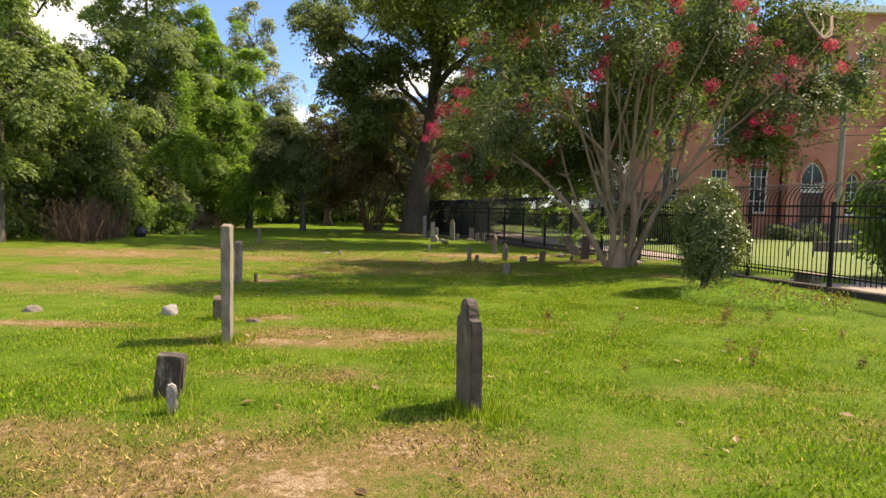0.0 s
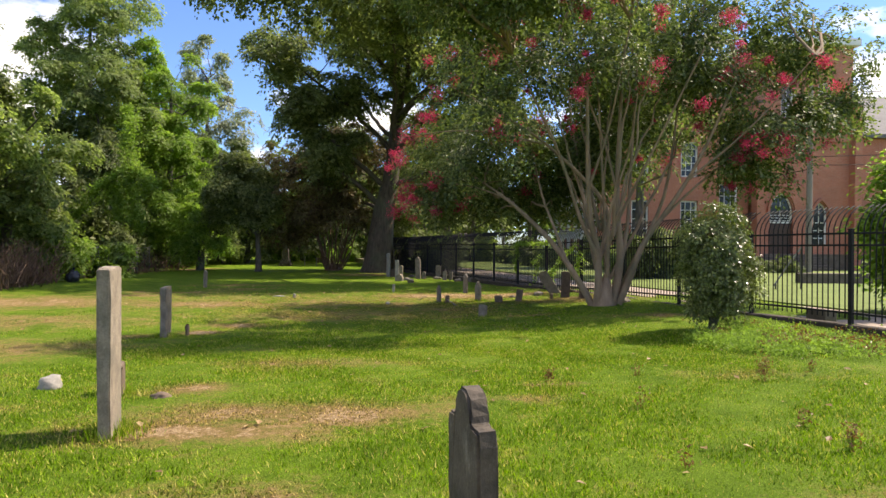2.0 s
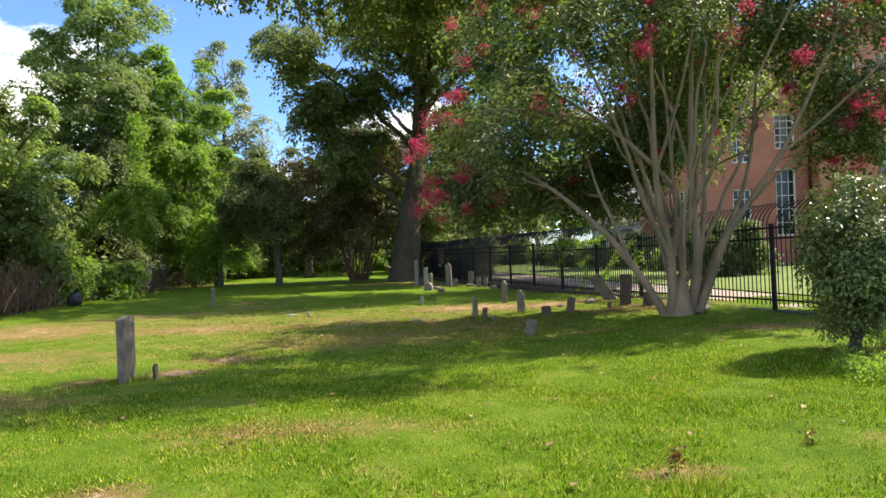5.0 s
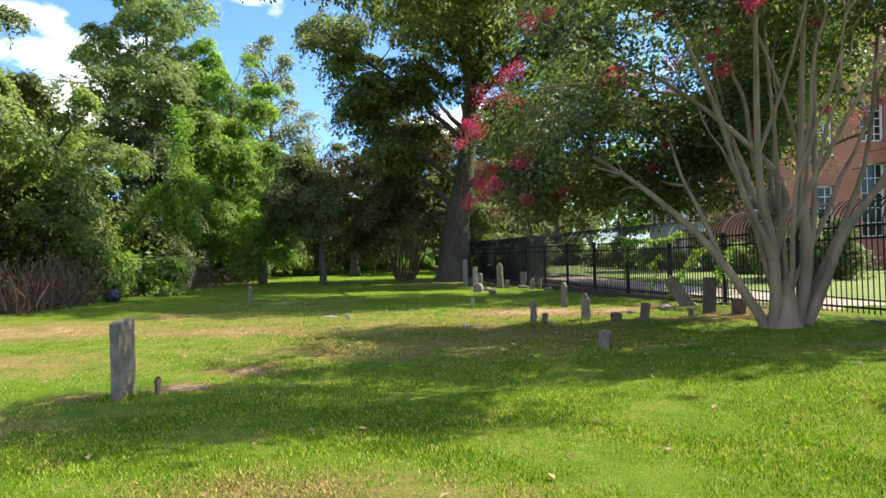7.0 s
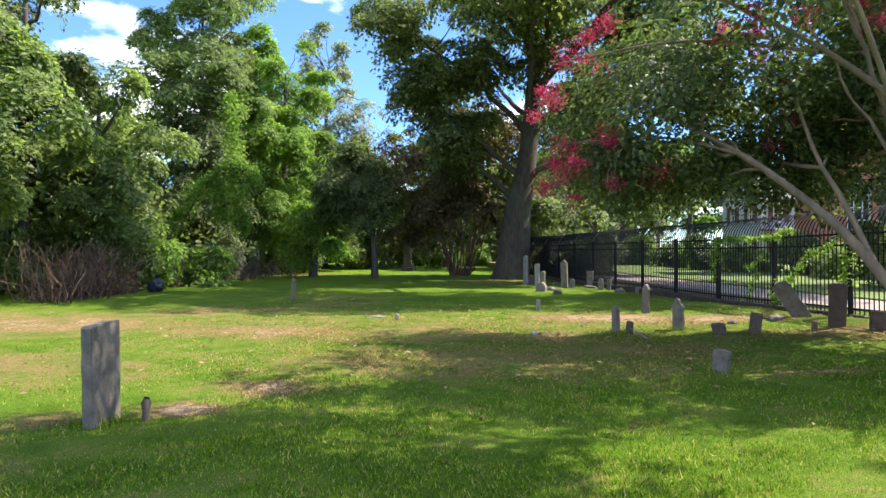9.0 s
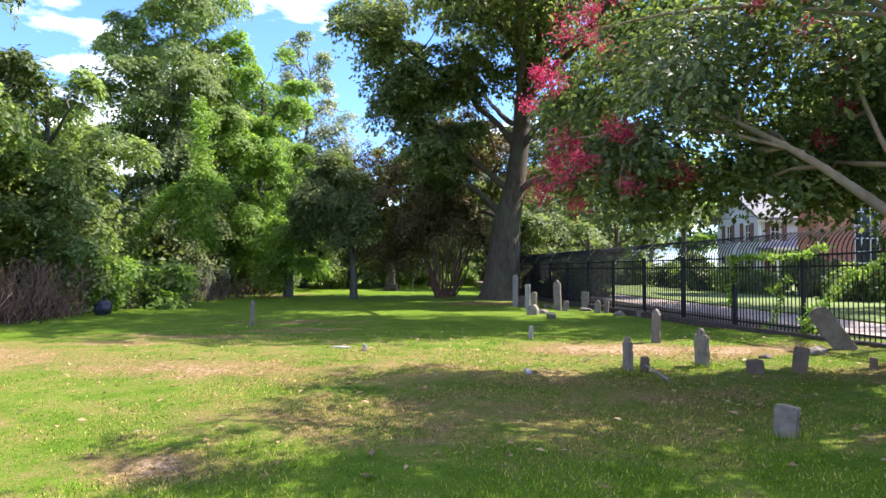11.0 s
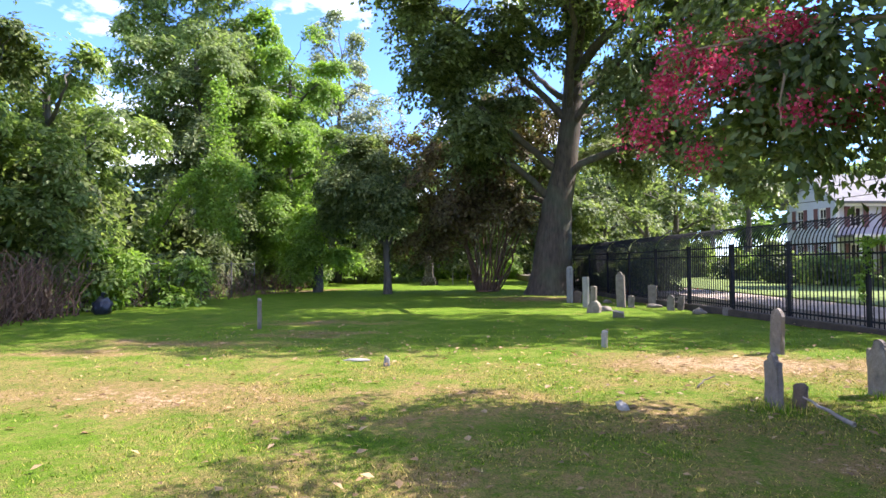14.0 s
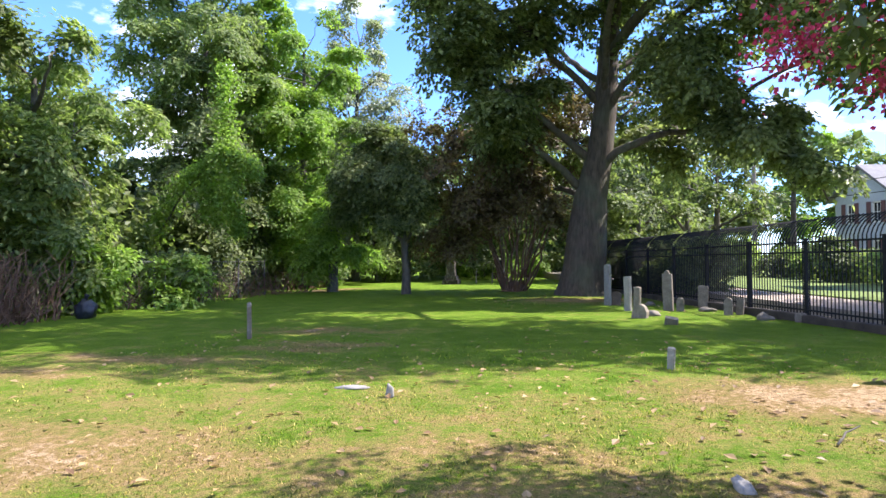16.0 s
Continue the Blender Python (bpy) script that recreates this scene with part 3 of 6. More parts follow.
def tablet(w, th, h, style, seed, mtl, rough=0.004, sink=0.08, sub=True):
    """A headstone slab as one mesh; x is its width, y its thickness."""
    r_ = np.random.default_rng(seed)
    prof = []
    if style == "shoulder":
        hs = h - 0.36 * w
        prof = [(-w / 2, hs - 0.16 * w), (-w * 0.47, hs), (-w * 0.30, hs), (-w * 0.27, hs + 0.03 * w)]
        prof += [(-w * 0.25 * math.cos(a), hs + 0.06 * w + (h - hs - 0.06 * w) * math.sin(a)) for a in np.linspace(0.15, math.pi - 0.15, 11)]
        prof += [(w * 0.27, hs + 0.03 * w), (w * 0.30, hs), (w * 0.47, hs), (w / 2, hs - 0.16 * w)]
    elif style == "round":
        prof = [(-w / 2 * math.cos(a), h - w * 0.35 + w * 0.35 * math.sin(a)) for a in np.linspace(0, math.pi, 15)]
    elif style == "point":
        prof = [(-w / 2, h - 0.45 * w), (-w * 0.3, h - 0.15 * w), (-w * 0.12, h - 0.03 * w), (0, h), (w * 0.12, h - 0.03 * w), (w * 0.3, h - 0.15 * w), (w / 2, h - 0.45 * w)]
    elif style == "broken":
        prof = [(-w / 2, h * r_.uniform(0.75, 0.95))] + [(x, h * r_.uniform(0.82, 1.0)) for x in np.linspace(-0.35, 0.35, 5) * w] + [(w / 2, h * r_.uniform(0.8, 1.0))]
    else:
        prof = [(-w / 2, h - 0.012), (-w * 0.44, h), (0, h + 0.004), (w * 0.44, h - 0.004), (w / 2, h - 0.02)]
    zs = np.linspace(-sink, prof[0][1], 7)[:-1]
    ring = [(-w / 2, z) for z in zs] + prof + [(w / 2, z) for z in np.linspace(prof[-1][1], -sink, 7)[1:]]
    bm = bmesh.new()
    vs = [bm.verts.new((x, -th / 2, z)) for x, z in ring]
    f = bm.faces.new(vs)
    r = bmesh.ops.extrude_face_region(bm, geom=[f])
    bmesh.ops.translate(bm, vec=(0, th, 0), verts=[v for v in r["geom"] if isinstance(v, bmesh.types.BMVert)])
    es = [e for e in bm.edges if len(e.link_faces) == 2 and e.calc_face_angle(0) > 1.2 and abs((e.verts[0].co - e.verts[1].co).y) < 1e-4]
    bmesh.ops.bevel(bm, geom=es, offset=min(0.012, th * 0.15), segments=2, affect="EDGES")
    for v in bm.verts:
        v.co += Vector(r_.normal(size=3)) * rough
    bmesh.ops.recalc_face_normals(bm, faces=bm.faces)
    me = bpy.data.meshes.new("headstone")
    bm.to_mesh(me)
    bm.free()
    me.materials.append(mtl)
    return me


def stone(name, label, x, y, w, th, h, style, turn, mtl, lean=(0, 0), seed=0, group="old gravestones", cat="gravestone", rough=0.004):
    ob = new(name, tablet(w, th, h, style, seed, mtl, rough))
    ob.matrix_basis = pose(x, y, gzf(x, y), lean[0], lean[1], turn)
    return tagged(ob, label, cat, group)


# turn: 90 sets the slab's width along the walk
stone("headstone", "tall dark grey shouldered headstone with a domed top", 0.235, 4.87, 0.42, 0.095, 0.88, "shoulder", -76, M_SLATE, (1, 0), 1, rough=0.0025)
stone("headstone", "tall narrow weathered grey slab marker", -2.555, 7.38, 0.46, 0.10, 1.39, "flat", -76, M_STONE, (0.5, -1), 2, rough=0.002)
stone("headstone", "thick grey slab marker with a worn top", -4.66, 14.17, 0.50, 0.10, 0.96, "flat", -82, M_STONE, (0, 1), 3)
stone("grave_marker", "short dark lichen-spotted stone marker stub", -2.19, 4.95, 0.21, 0.15, 0.35, "flat", 12, M_DARKSTONE, (0, 4), 4)
stone("grave_marker", "small pale pointed footstone in the grass", -1.97, 4.52, 0.07, 0.06, 0.23, "point", 20, M_PALESTONE, (0, -3), 5)
stone("grave_marker", "short dark square marker stub", -3.22, 8.95, 0.22, 0.16, 0.33, "flat", -75, M_BROWNSTONE, (0, 2), 6)
stone("headstone", "grey shouldered headstone in the shade", 0.90, 21.10, 0.21, 0.07, 0.55, "shoulder", -68, M_STONE, (0, -2), 7)
stone("headstone", "grey pointed headstone at the sunny straw patch", 2.06, 24.85, 0.26, 0.08, 0.73, "point", -68, M_STONE, (0, 2), 8)
stone("headstone", "grey headstone with domed top and shoulders", 2.18, 21.75, 0.29, 0.08, 0.62, "shoulder", -66, M_STONE, (0, -2), 9)
stone("grave_marker", "small round-topped brown footstone", 1.15, 21.14, 0.13, 0.06, 0.25, "round", -30, M_BROWNSTONE, (0, 3), 10)
stone("headstone", "short leaning brown headstone under the crape myrtle", 3.33, 20.93, 0.20, 0.07, 0.38, "flat", -15, M_BROWNSTONE, (0, 7), 11)
stone("grave_marker", "low wide brown footstone", 2.72, 20.92, 0.24, 0.08, 0.22, "flat", -20, M_BROWNSTONE, (0, -4), 12)
stone("grave_marker", "short pale grey footstone under the crape myrtle", 1.80, 17.46, 0.22, 0.08, 0.32, "flat", -35, M_STONE, (0, 3), 13)
stone("grave_marker", "tiny dark footstone near the fence", 4.33, 20.87, 0.10, 0.06, 0.18, "flat", -20, M_BROWNSTONE, (0, 0), 14)
stone("headstone", "tall brown tablet near the fence", 4.84, 21.2, 0.28, 0.09, 0.80, "flat", -12, M_BROWNSTONE, (0, 2), 15)
stone("headstone", "tilted brown round-topped headstone by the fence", 4.95, 23.0, 0.34, 0.10, 0.85, "round", -15, M_STONE, (0, -33), 16)
stone("grave_marker", "low brown marker beside the crape trunks", 5.25, 20.6, 0.28, 0.10, 0.32, "flat", -10, M_BROWNSTONE, (0, 5), 17)
stone("headstone", "leaning pale grey slab marker on the lawn", -8.05, 27.15, 0.36, 0.08, 0.68, "flat", -60, M_STONE, (0, 7), 18)
stone("grave_marker", "small upright pale footstone", -0.58, 25.2, 0.10, 0.06, 0.30, "flat", -25, M_PALESTONE, (0, 2), 19)
stone("headstone", "tall narrow pale headstone beside the oak", -1.13, 37.05, 0.25, 0.10, 1.33, "round", -50, M_PALESTONE, (0, 0), 20)
stone("headstone", "pale grey upright headstone", -0.61, 35.03, 0.23, 0.10, 0.98, "flat", -48, M_PALESTONE, (0, -1), 21)
stone("headstone", "smaller grey upright headstone", -0.40, 34.5, 0.21, 0.10, 0.70, "flat", -45, M_STONE, (0, 2), 22)
stone("headstone", "wide grey headstone on a base near the fence", 0.51, 35.2, 0.27, 0.12, 1.15, "shoulder", -25, M_STONE, (0, -2), 23)
stone("headstone", "grey stepped headstone near the fence", 1.64, 36.4, 0.28, 0.14, 0.67, "flat", -20, M_STONE, (0, 0), 24)
stone("headstone", "small pointed grey headstone", 1.84, 33.88, 0.21, 0.09, 0.46, "point", -25, M_STONE, (0, 1), 25)
stone("headstone", "small flat-topped grey headstone", 2.16, 34.1, 0.18, 0.09, 0.42, "flat", -30, M_STONE, (0, 4), 26)
stone("grave_marker", "low sloping grey stone block", -0.47, 32.5, 0.36, 0.24, 0.36, "point", -20, M_STONE, (0, 8), 27)
stone("grave_marker", "short brown footstone beside the oak", -0.9, 37.2, 0.34, 0.12, 0.45, "round", -20, M_BROWNSTONE, (0, 6), 28)
stone("grave_marker", "low round-topped grey footstone", 0.80, 35.0, 0.20, 0.10, 0.38, "round", -15, M_STONE, (0, 0), 29)
stone("grave_marker", "leaning low grey slab in the grass", 0.10, 31.0, 0.28, 0.10, 0.22, "flat", -15, M_STONE, (35, 8), 30)
stone("grave_marker", "low grey footstone by the fence kerb", 3.0, 32.0, 0.24, 0.10, 0.22, "flat", -15, M_STONE, (0, 0), 31)
stone("headstone", "distant white upright headstone", -15.87, 56.9, 0.45, 0.12, 0.75, "flat", -10, M_PALESTONE, (0, 0), 32)
stone("headstone", "distant leaning pale slab by the woods", -17.5, 53.4, 0.22, 0.10, 0.90, "flat", -20, M_STONE, (0, -6), 33)
stone("headstone", "distant narrow pale slab by the woods", -17.2, 51.8, 0.20, 0.10, 1.05, "flat", -20, M_STONE, (0, -4), 34)

# ---- trees ----


def tree(name, label, at, trunk_pts, trunk_r, limbs, lobes, leaf, bark, per=90, rad=0.45, size=0.16, seed=1, shell=2.4, gap=0.12, twigs=30,
         category="tree", group="", wide=0.62, gscale=0.35, extra=(), dense=(), bare=None, fingers=7, droop=0.2, heaped=False):
    """A tree: tapered trunk, limbs (points and radii), twigs that run to the clumps, crown of leaf clumps."""
    r_ = np.random.default_rng(seed)
    th = empty(name, label, category, Matrix.Translation(at), group)
    o = np.array(at, float)
    v, f = tube_np(np.array(trunk_pts, float), trunk_r, 14, 0.03, seed)
    trunk = part_mesh("trunk", mesh_np("trunk", v, f, [bark], True), th)
    nodes = list(np.array(trunk_pts, float)[len(trunk_pts) // 2:])
    for k, (pts, rr) in enumerate(limbs):
        v, f = tube_np(pts, rr, 9, 0.02, seed + k)
        part_mesh("limb", mesh_np("limb", v, f, [bark], True), th)
        nodes += list(pts[len(pts) // 2:])
    C, D = (tufts if heaped else clumps)(lobes, r_, shell, gap, gscale)
    if bare:
        keep = np.array([not bare(q) for q in C])
        C, D = C[keep], D[keep]
    if dense:
        C2, D2 = clumps(dense, r_, 1.6, -0.5, gscale)
        C, D = np.concatenate([C, C2]), np.concatenate([D, D2])
    nodes = np.array(nodes)
    if twigs:
        ch = []
        for k in r_.choice(len(C), min(twigs, len(C)), replace=False):
            d = np.linalg.norm(nodes - C[k], axis=1) + np.maximum(0, nodes[:, 2] - C[k][2]) * 1.5
            n0 = nodes[np.argmin(d)]
            L = np.linalg.norm(C[k] - n0)
            if L < 0.3:
                continue
            pts = bend(n0, C[k], 7, 0.0, 0.35, seed * 31 + k, 0.08 * L)
            ch.append(tube_np(pts, np.linspace(0.012 + 0.011 * L, 0.008, 7), 5))
        if ch:
            v, f = join_np(ch)
            tagged(part_mesh("twig_work", mesh_np("twig_work", v, f, [bark], True), th), kind="stuff")
    v, f = sprays(C, D, per, rad * 2.1, size, r_, wide, fingers, droop)
    part_mesh("crown", mesh_np("crown", v, f, [leaf]), th)
    for nm, lb, E, n_, rd, sz, ml in extra:
        P = spread(np.array(E, float), n_, rd, r_, 0.9)
        v, f = leaf_np(P, sz, r_, 0.9, 0.0, 0.2)
        part_mesh(nm, mesh_np(nm, v, f, [ml]), th, lb)
    return th


def limb(p0, p1, r0, r1=0.02, n=10, sag=0.0, wob=0.16, seed=0, lift=0.0):
    return bend(p0, p1, n, sag, wob, seed, lift), np.linspace(r0, r1, n)


# crape myrtle with many pale stems
CB = (5.15, 18.35, gzf(5.15, 18.35) - 0.05)
STEMS = [
    ([(-0.3, 0.0, 0.0), (-0.45, 0.0, 0.35), (-1.2, 0.25, 1.6), (-1.95, 0.6, 2.4), (-2.6, 1.0, 3.05), (-4.2, 2.0, 4.2)], 0.15, 0.025),
    ([(-1.0, 0.2, 1.3), (-1.25, 0.5, 2.2), (-1.5, 1.0, 3.0), (-1.8, 1.8, 5.4)], 0.075, 0.02),
    ([(-0.2, -0.1, 0.0), (-0.15, -0.1, 1.35), (-0.5, -0.3, 2.4), (-0.65, -0.6, 3.6), (-0.8, -1.0, 6.4)], 0.165, 0.03),
    ([(-0.15, 0.1, 1.1), (0.1, 0.15, 1.9), (0.25, 0.2, 2.7), (-1.0, 0.4, 4.0), (-2.1, 0.6, 4.9), (-4.4, 1.0, 6.2)], 0.12, 0.02),
    ([(0.2, 0.0, 0.0), (0.5, 0.05, 1.2), (0.35, 0.0, 2.4), (0.25, -0.2, 3.6), (0.3, -0.5, 6.8)], 0.18, 0.03),
    ([(0.45, 0.05, 1.1), (0.75, 0.3, 2.2), (0.9, 0.6, 3.6), (1.2, 1.0, 6.8)], 0.10, 0.025),
    ([(0.4, 0.0, 0.1), (0.7, -0.05, 0.8), (0.95, -0.1, 1.65), (1.55, -0.2, 2.5), (2.3, -0.4, 3.7), (3.2, -0.7, 6.0)], 0.15, 0.03),
    ([(0.45, 0.15, 0.3), (0.9, 0.3, 1.2), (1.35, 0.5, 1.9), (2.1, 0.9, 3.2), (2.6, 1.4, 6.0)], 0.12, 0.03),
    ([(1.5, -0.2, 2.4), (2.6, 0.0, 3.4), (4.0, 0.2, 4.4), (5.6, 0.5, 5.2)], 0.06, 0.012), ([(-0.2, -0.2, 1.3), (-0.8, -0.3, 2.4), (-1.4, -0.8, 4.0), (-2.8, -1.6, 6.2)], 0.09, 0.02),
    ([(0.0, 0.2, 0.4), (-0.25, 0.6, 2.0), (-0.3, 1.3, 3.6), (-0.4, 2.4, 6.2)], 0.10, 0.02), ([(0.3, 0.0, 2.2), (0.8, -0.6, 3.6), (1.8, -1.8, 6.4)], 0.07, 0.02),
    ([(-2.4, 0.9, 2.9), (-3.6, 1.4, 3.4), (-5.2, 2.2, 3.4)], 0.045, 0.012), ([(-1.6, 0.5, 4.4), (-3.4, 1.0, 4.9), (-5.4, 1.6, 4.7)], 0.05, 0.012),
    ([(2.1, -0.35, 3.4), (3.4, -1.0, 4.6), (4.8, -1.4, 6.4)], 0.055, 0.012), ([(-0.6, -0.4, 3.0), (-0.2, -1.0, 4.6), (0.0, -1.8, 7.0)], 0.06, 0.015),
    ([(0.1, 0.0, 0.3), (0.1, 0.2, 1.6), (0.0, 0.1, 3.0), (-0.2, 0.3, 7.0)], 0.09, 0.02), ([(0.3, -0.1, 3.0), (-0.1, -0.3, 4.4), (-1.4, -0.4, 7.2)], 0.06, 0.015),
]
crape_limbs = [(path(p), np.linspace(r0 * 0.72, r1 * 0.8, 16)) for p, r0, r1 in STEMS]
rs = np.random.default_rng(77)
for k in range(9):
    a = rs.uniform(0, 6.28)
    h0 = rs.uniform(0.7, 2.4)
    q = rs.uniform(1.6, 4.2)
    crape_limbs.append(limb((0.25 * math.cos(a), 0.25 * math.sin(a), h0), (q * math.cos(a), q * math.sin(a) * 0.8, rs.uniform(5.2, 7.4)), rs.uniform(0.03, 0.06), 0.012, 12, 0, 0.16, 400 + k, 0.25))
crape_lobes = [
    (-3.6, 2.0, 3.9, 2.2, 1.9, 1.5, 115), (-2.6, 0.0, 5.6, 2.6, 2.4, 1.6, 210), (0.0, 0.0, 6.6, 3.2, 2.8, 1.7, 150), (2.6, 0.4, 6.3, 2.6, 1.8, 1.7, 150),
    (4.6, 0.3, 5.2, 2.1, 2.0, 1.3, 170), (0.2, 1.8, 4.6, 2.6, 1.4, 1.2, 120), (3.9, -0.1, 3.9, 1.4, 1.4, 0.9, 60), (-4.6, 2.2, 2.9, 1.2, 1.2, 0.7, 70),
    (-3.2, -2.8, 7.6, 2.6, 1.8, 1.2, 260), (-0.6, -2.6, 8.0, 1.8, 1.2, 1.0, 120), (0.5, 0.5, 8.6, 3.0, 2.4, 1.0, 60), (1.0, 2.6, 6.0, 3.0, 1.8, 1.8, 130), (1.6, 4.0, 6.9, 2.0, 1.3, 1.1, 130), (-3.0, 3.2, 5.2, 2.0, 1.6, 1.2, 75),
    (-2.2, 2.2, 2.9, 1.6, 1.2, 0.6, 50), (-1.5, 1.5, 4.2, 1.8, 1.6, 0.9, 45), (-0.6, 2.9, 3.3, 1.7, 1.0, 1.0, 120), (0.7, 2.8, 4.3, 1.8, 1.0, 1.0, 110), (5.6, 0.6, 7.0, 2.4, 1.6, 1.6, 120), (3.4, 0.2, 7.8, 2.4, 1.4, 1.2, 80), (6.6, 0.2, 5.6, 1.4, 1.4, 0.8, 40),
]
small_blooms = []
blooms = [(-5.6, 2.0, 2.6), (-5.4, 1.9, 3.0), (-5.1, 2.2, 3.3), (-5.5, 1.4, 4.1), (-5.2, 1.0, 4.6), (-4.6, 1.2, 5.2), (-3.8, 2.2, 2.7), (-3.3, 2.8, 3.0), (-2.4, 3.2, 3.1),
          (-4.0, 0.6, 6.1), (-3.2, -1.2, 6.3), (-4.4, 3.1, 3.8), (3.9, 0.0, 4.35), (4.5, -0.4, 4.5), (5.1, 0.1, 4.7), (5.6, 0.5, 5.0), (5.9, 0.6, 4.2), (3.2, -0.8, 3.9),
          (4.9, -1.6, 6.2), (0.5, -2.4, 7.0), (2.2, -2.2, 7.0), (-1.2, -2.3, 6.9), (0.6, -1.4, 5.6), (-1.3, -2.0, 5.2), (1.7, -1.9, 5.0), (3.6, 0.4, 3.4)]
for x, y, z, a, b, c, n in crape_lobes[:9] + crape_lobes[12:14]:
    for k in range(9):
        d = unit(1, rs)[0]
        small_blooms.append((x + d[0] * a, y - abs(d[1]) * b, z + d[2] * c * 0.8))
tree("crape_myrtle", "multi-stemmed crape myrtle with pale bark and crimson blossom", CB, [(0, 0, -0.1), (0, 0, 0.25), (0.05, 0, 0.6), (0.1, 0.02, 0.95)], [0.40, 0.26, 0.16, 0.05],
     crape_limbs, crape_lobes, M_CRAPE, M_SMOOTH, 80, 0.26, 0.105, 11, 1.9, 0.30, 140, gscale=0.6,
     bare=lambda q: q[1] < 1.2 and q[2] < 5.6 and -1.5 - 0.25 * q[2] < q[0] < 1.2 + 0.4 * q[2], extra=[("blossom", "crimson-pink blossom clusters", blooms, 420, 0.115, 0.034, M_BLOOM), ("blossom", "small crimson blossom tufts", small_blooms, 190, 0.09, 0.034, M_BLOOM)])

# shrub in front of the fence
SB = (5.70, 13.5, gzf(5.70, 13.5) - 0.03)
shrub_limbs = [limb((0, 0, 0), (0.45 * math.cos(a), 0.45 * math.sin(a), 1.7), 0.035, 0.01, 8, 0, 0.1, 200 + k, 0.05) for k, a in enumerate(np.linspace(0, 5.6, 7))]
tree("shrub", "dense glossy-leaved upright evergreen shrub beside the fence", SB, [(0, 0, -0.1), (0, 0, 0.2), (0.02, 0, 0.4), (0.03, 0, 0.7)], [0.10, 0.07, 0.06, 0.03], shrub_limbs,
     [(0, 0, 1.62, 0.72, 0.76, 0.92, 260), (0.12, 0, 1.15, 0.78, 0.75, 0.75, 170), (0.05, 0, 0.62, 0.55, 0.5, 0.4, 60)], M_SHRUB, M_TRUNK, 65, 0.11, 0.055, 12, 3.0, 0.05, 30, "shrub", gscale=1.6)

# great oak
OB = (-2.0, 43.2, gzf(-2, 43.2) - 0.1)
oak_trunk = [(0, 0, -0.1), (0, 0, 0.4), (0.05, 0, 1.2), (0.15, 0, 2.5), (0.35, 0, 4.2), (0.75, 0, 6.0), (1.0, 0, 8.0), (1.2, 0.2, 11.0), (1.2, 0.3, 14.0)]
oak_r = [1.36, 1.06, 0.92, 0.84, 0.70, 0.54, 0.47, 0.40, 0.22]
oak_l = [
    limb((0.3, 0, 4.2), (-3.4, -2.2, 7.0), 0.20, 0.04, 12, 0, 0.15, 1, 0.4), limb((0.6, 0, 5.6), (-4.8, -3.0, 9.6), 0.19, 0.04, 12, 0, 0.15, 2, 0.4),
    limb((0.6, 0, 5.4), (5.6, -1.5, 6.4), 0.19, 0.07, 12, 0, 0.18, 3, 0.9), limb((5.6, -1.5, 6.3), (8.5, -2.4, 3.6), 0.12, 0.03, 10, 0, 0.2, 4, 0.5),
    limb((0.9, 0, 7.6), (5.5, -4.0, 12.0), 0.17, 0.04, 12, 0, 0.15, 5, 0.3), limb((0.9, 0, 8.0), (-5.0, -3.6, 12.6), 0.18, 0.04, 12, 0, 0.15, 6, 0.4),
    limb((1.0, 0, 8.5), (1.0, -8.0, 13.0), 0.18, 0.04, 12, 0, 0.15, 7, 0.4), limb((1.0, 0, 9.0), (-3.0, 5.0, 13.5), 0.16, 0.04, 12, 0, 0.15, 8, 0.3),
    limb((1.1, 0, 9.5), (6.5, 3.5, 13.0), 0.16, 0.04, 12, 0, 0.15, 9, 0.3), limb((0.3, 0, 4.0), (-3.0, 3.0, 5.4), 0.16, 0.04, 12, 0, 0.15, 10, 0.3),
    limb((5.0, -1.3, 6.9), (8.5, -4.5, 8.6), 0.10, 0.03, 10, 0, 0.15, 11, 0.3),
    limb((1.1, -0.3, 11.0), (4.0, -12.5, 14.6), 0.18, 0.04, 14, 0, 0.2, 12, 0.9), limb((1.1, -0.3, 11.5), (-4.0, -11.0, 14.6), 0.15, 0.04, 14, 0, 0.2, 13, 0.9), limb((1.0, 0, 9.6), (9.0, -10.5, 14.2), 0.24, 0.05, 14, 0, 0.12, 14, 0.9),
]
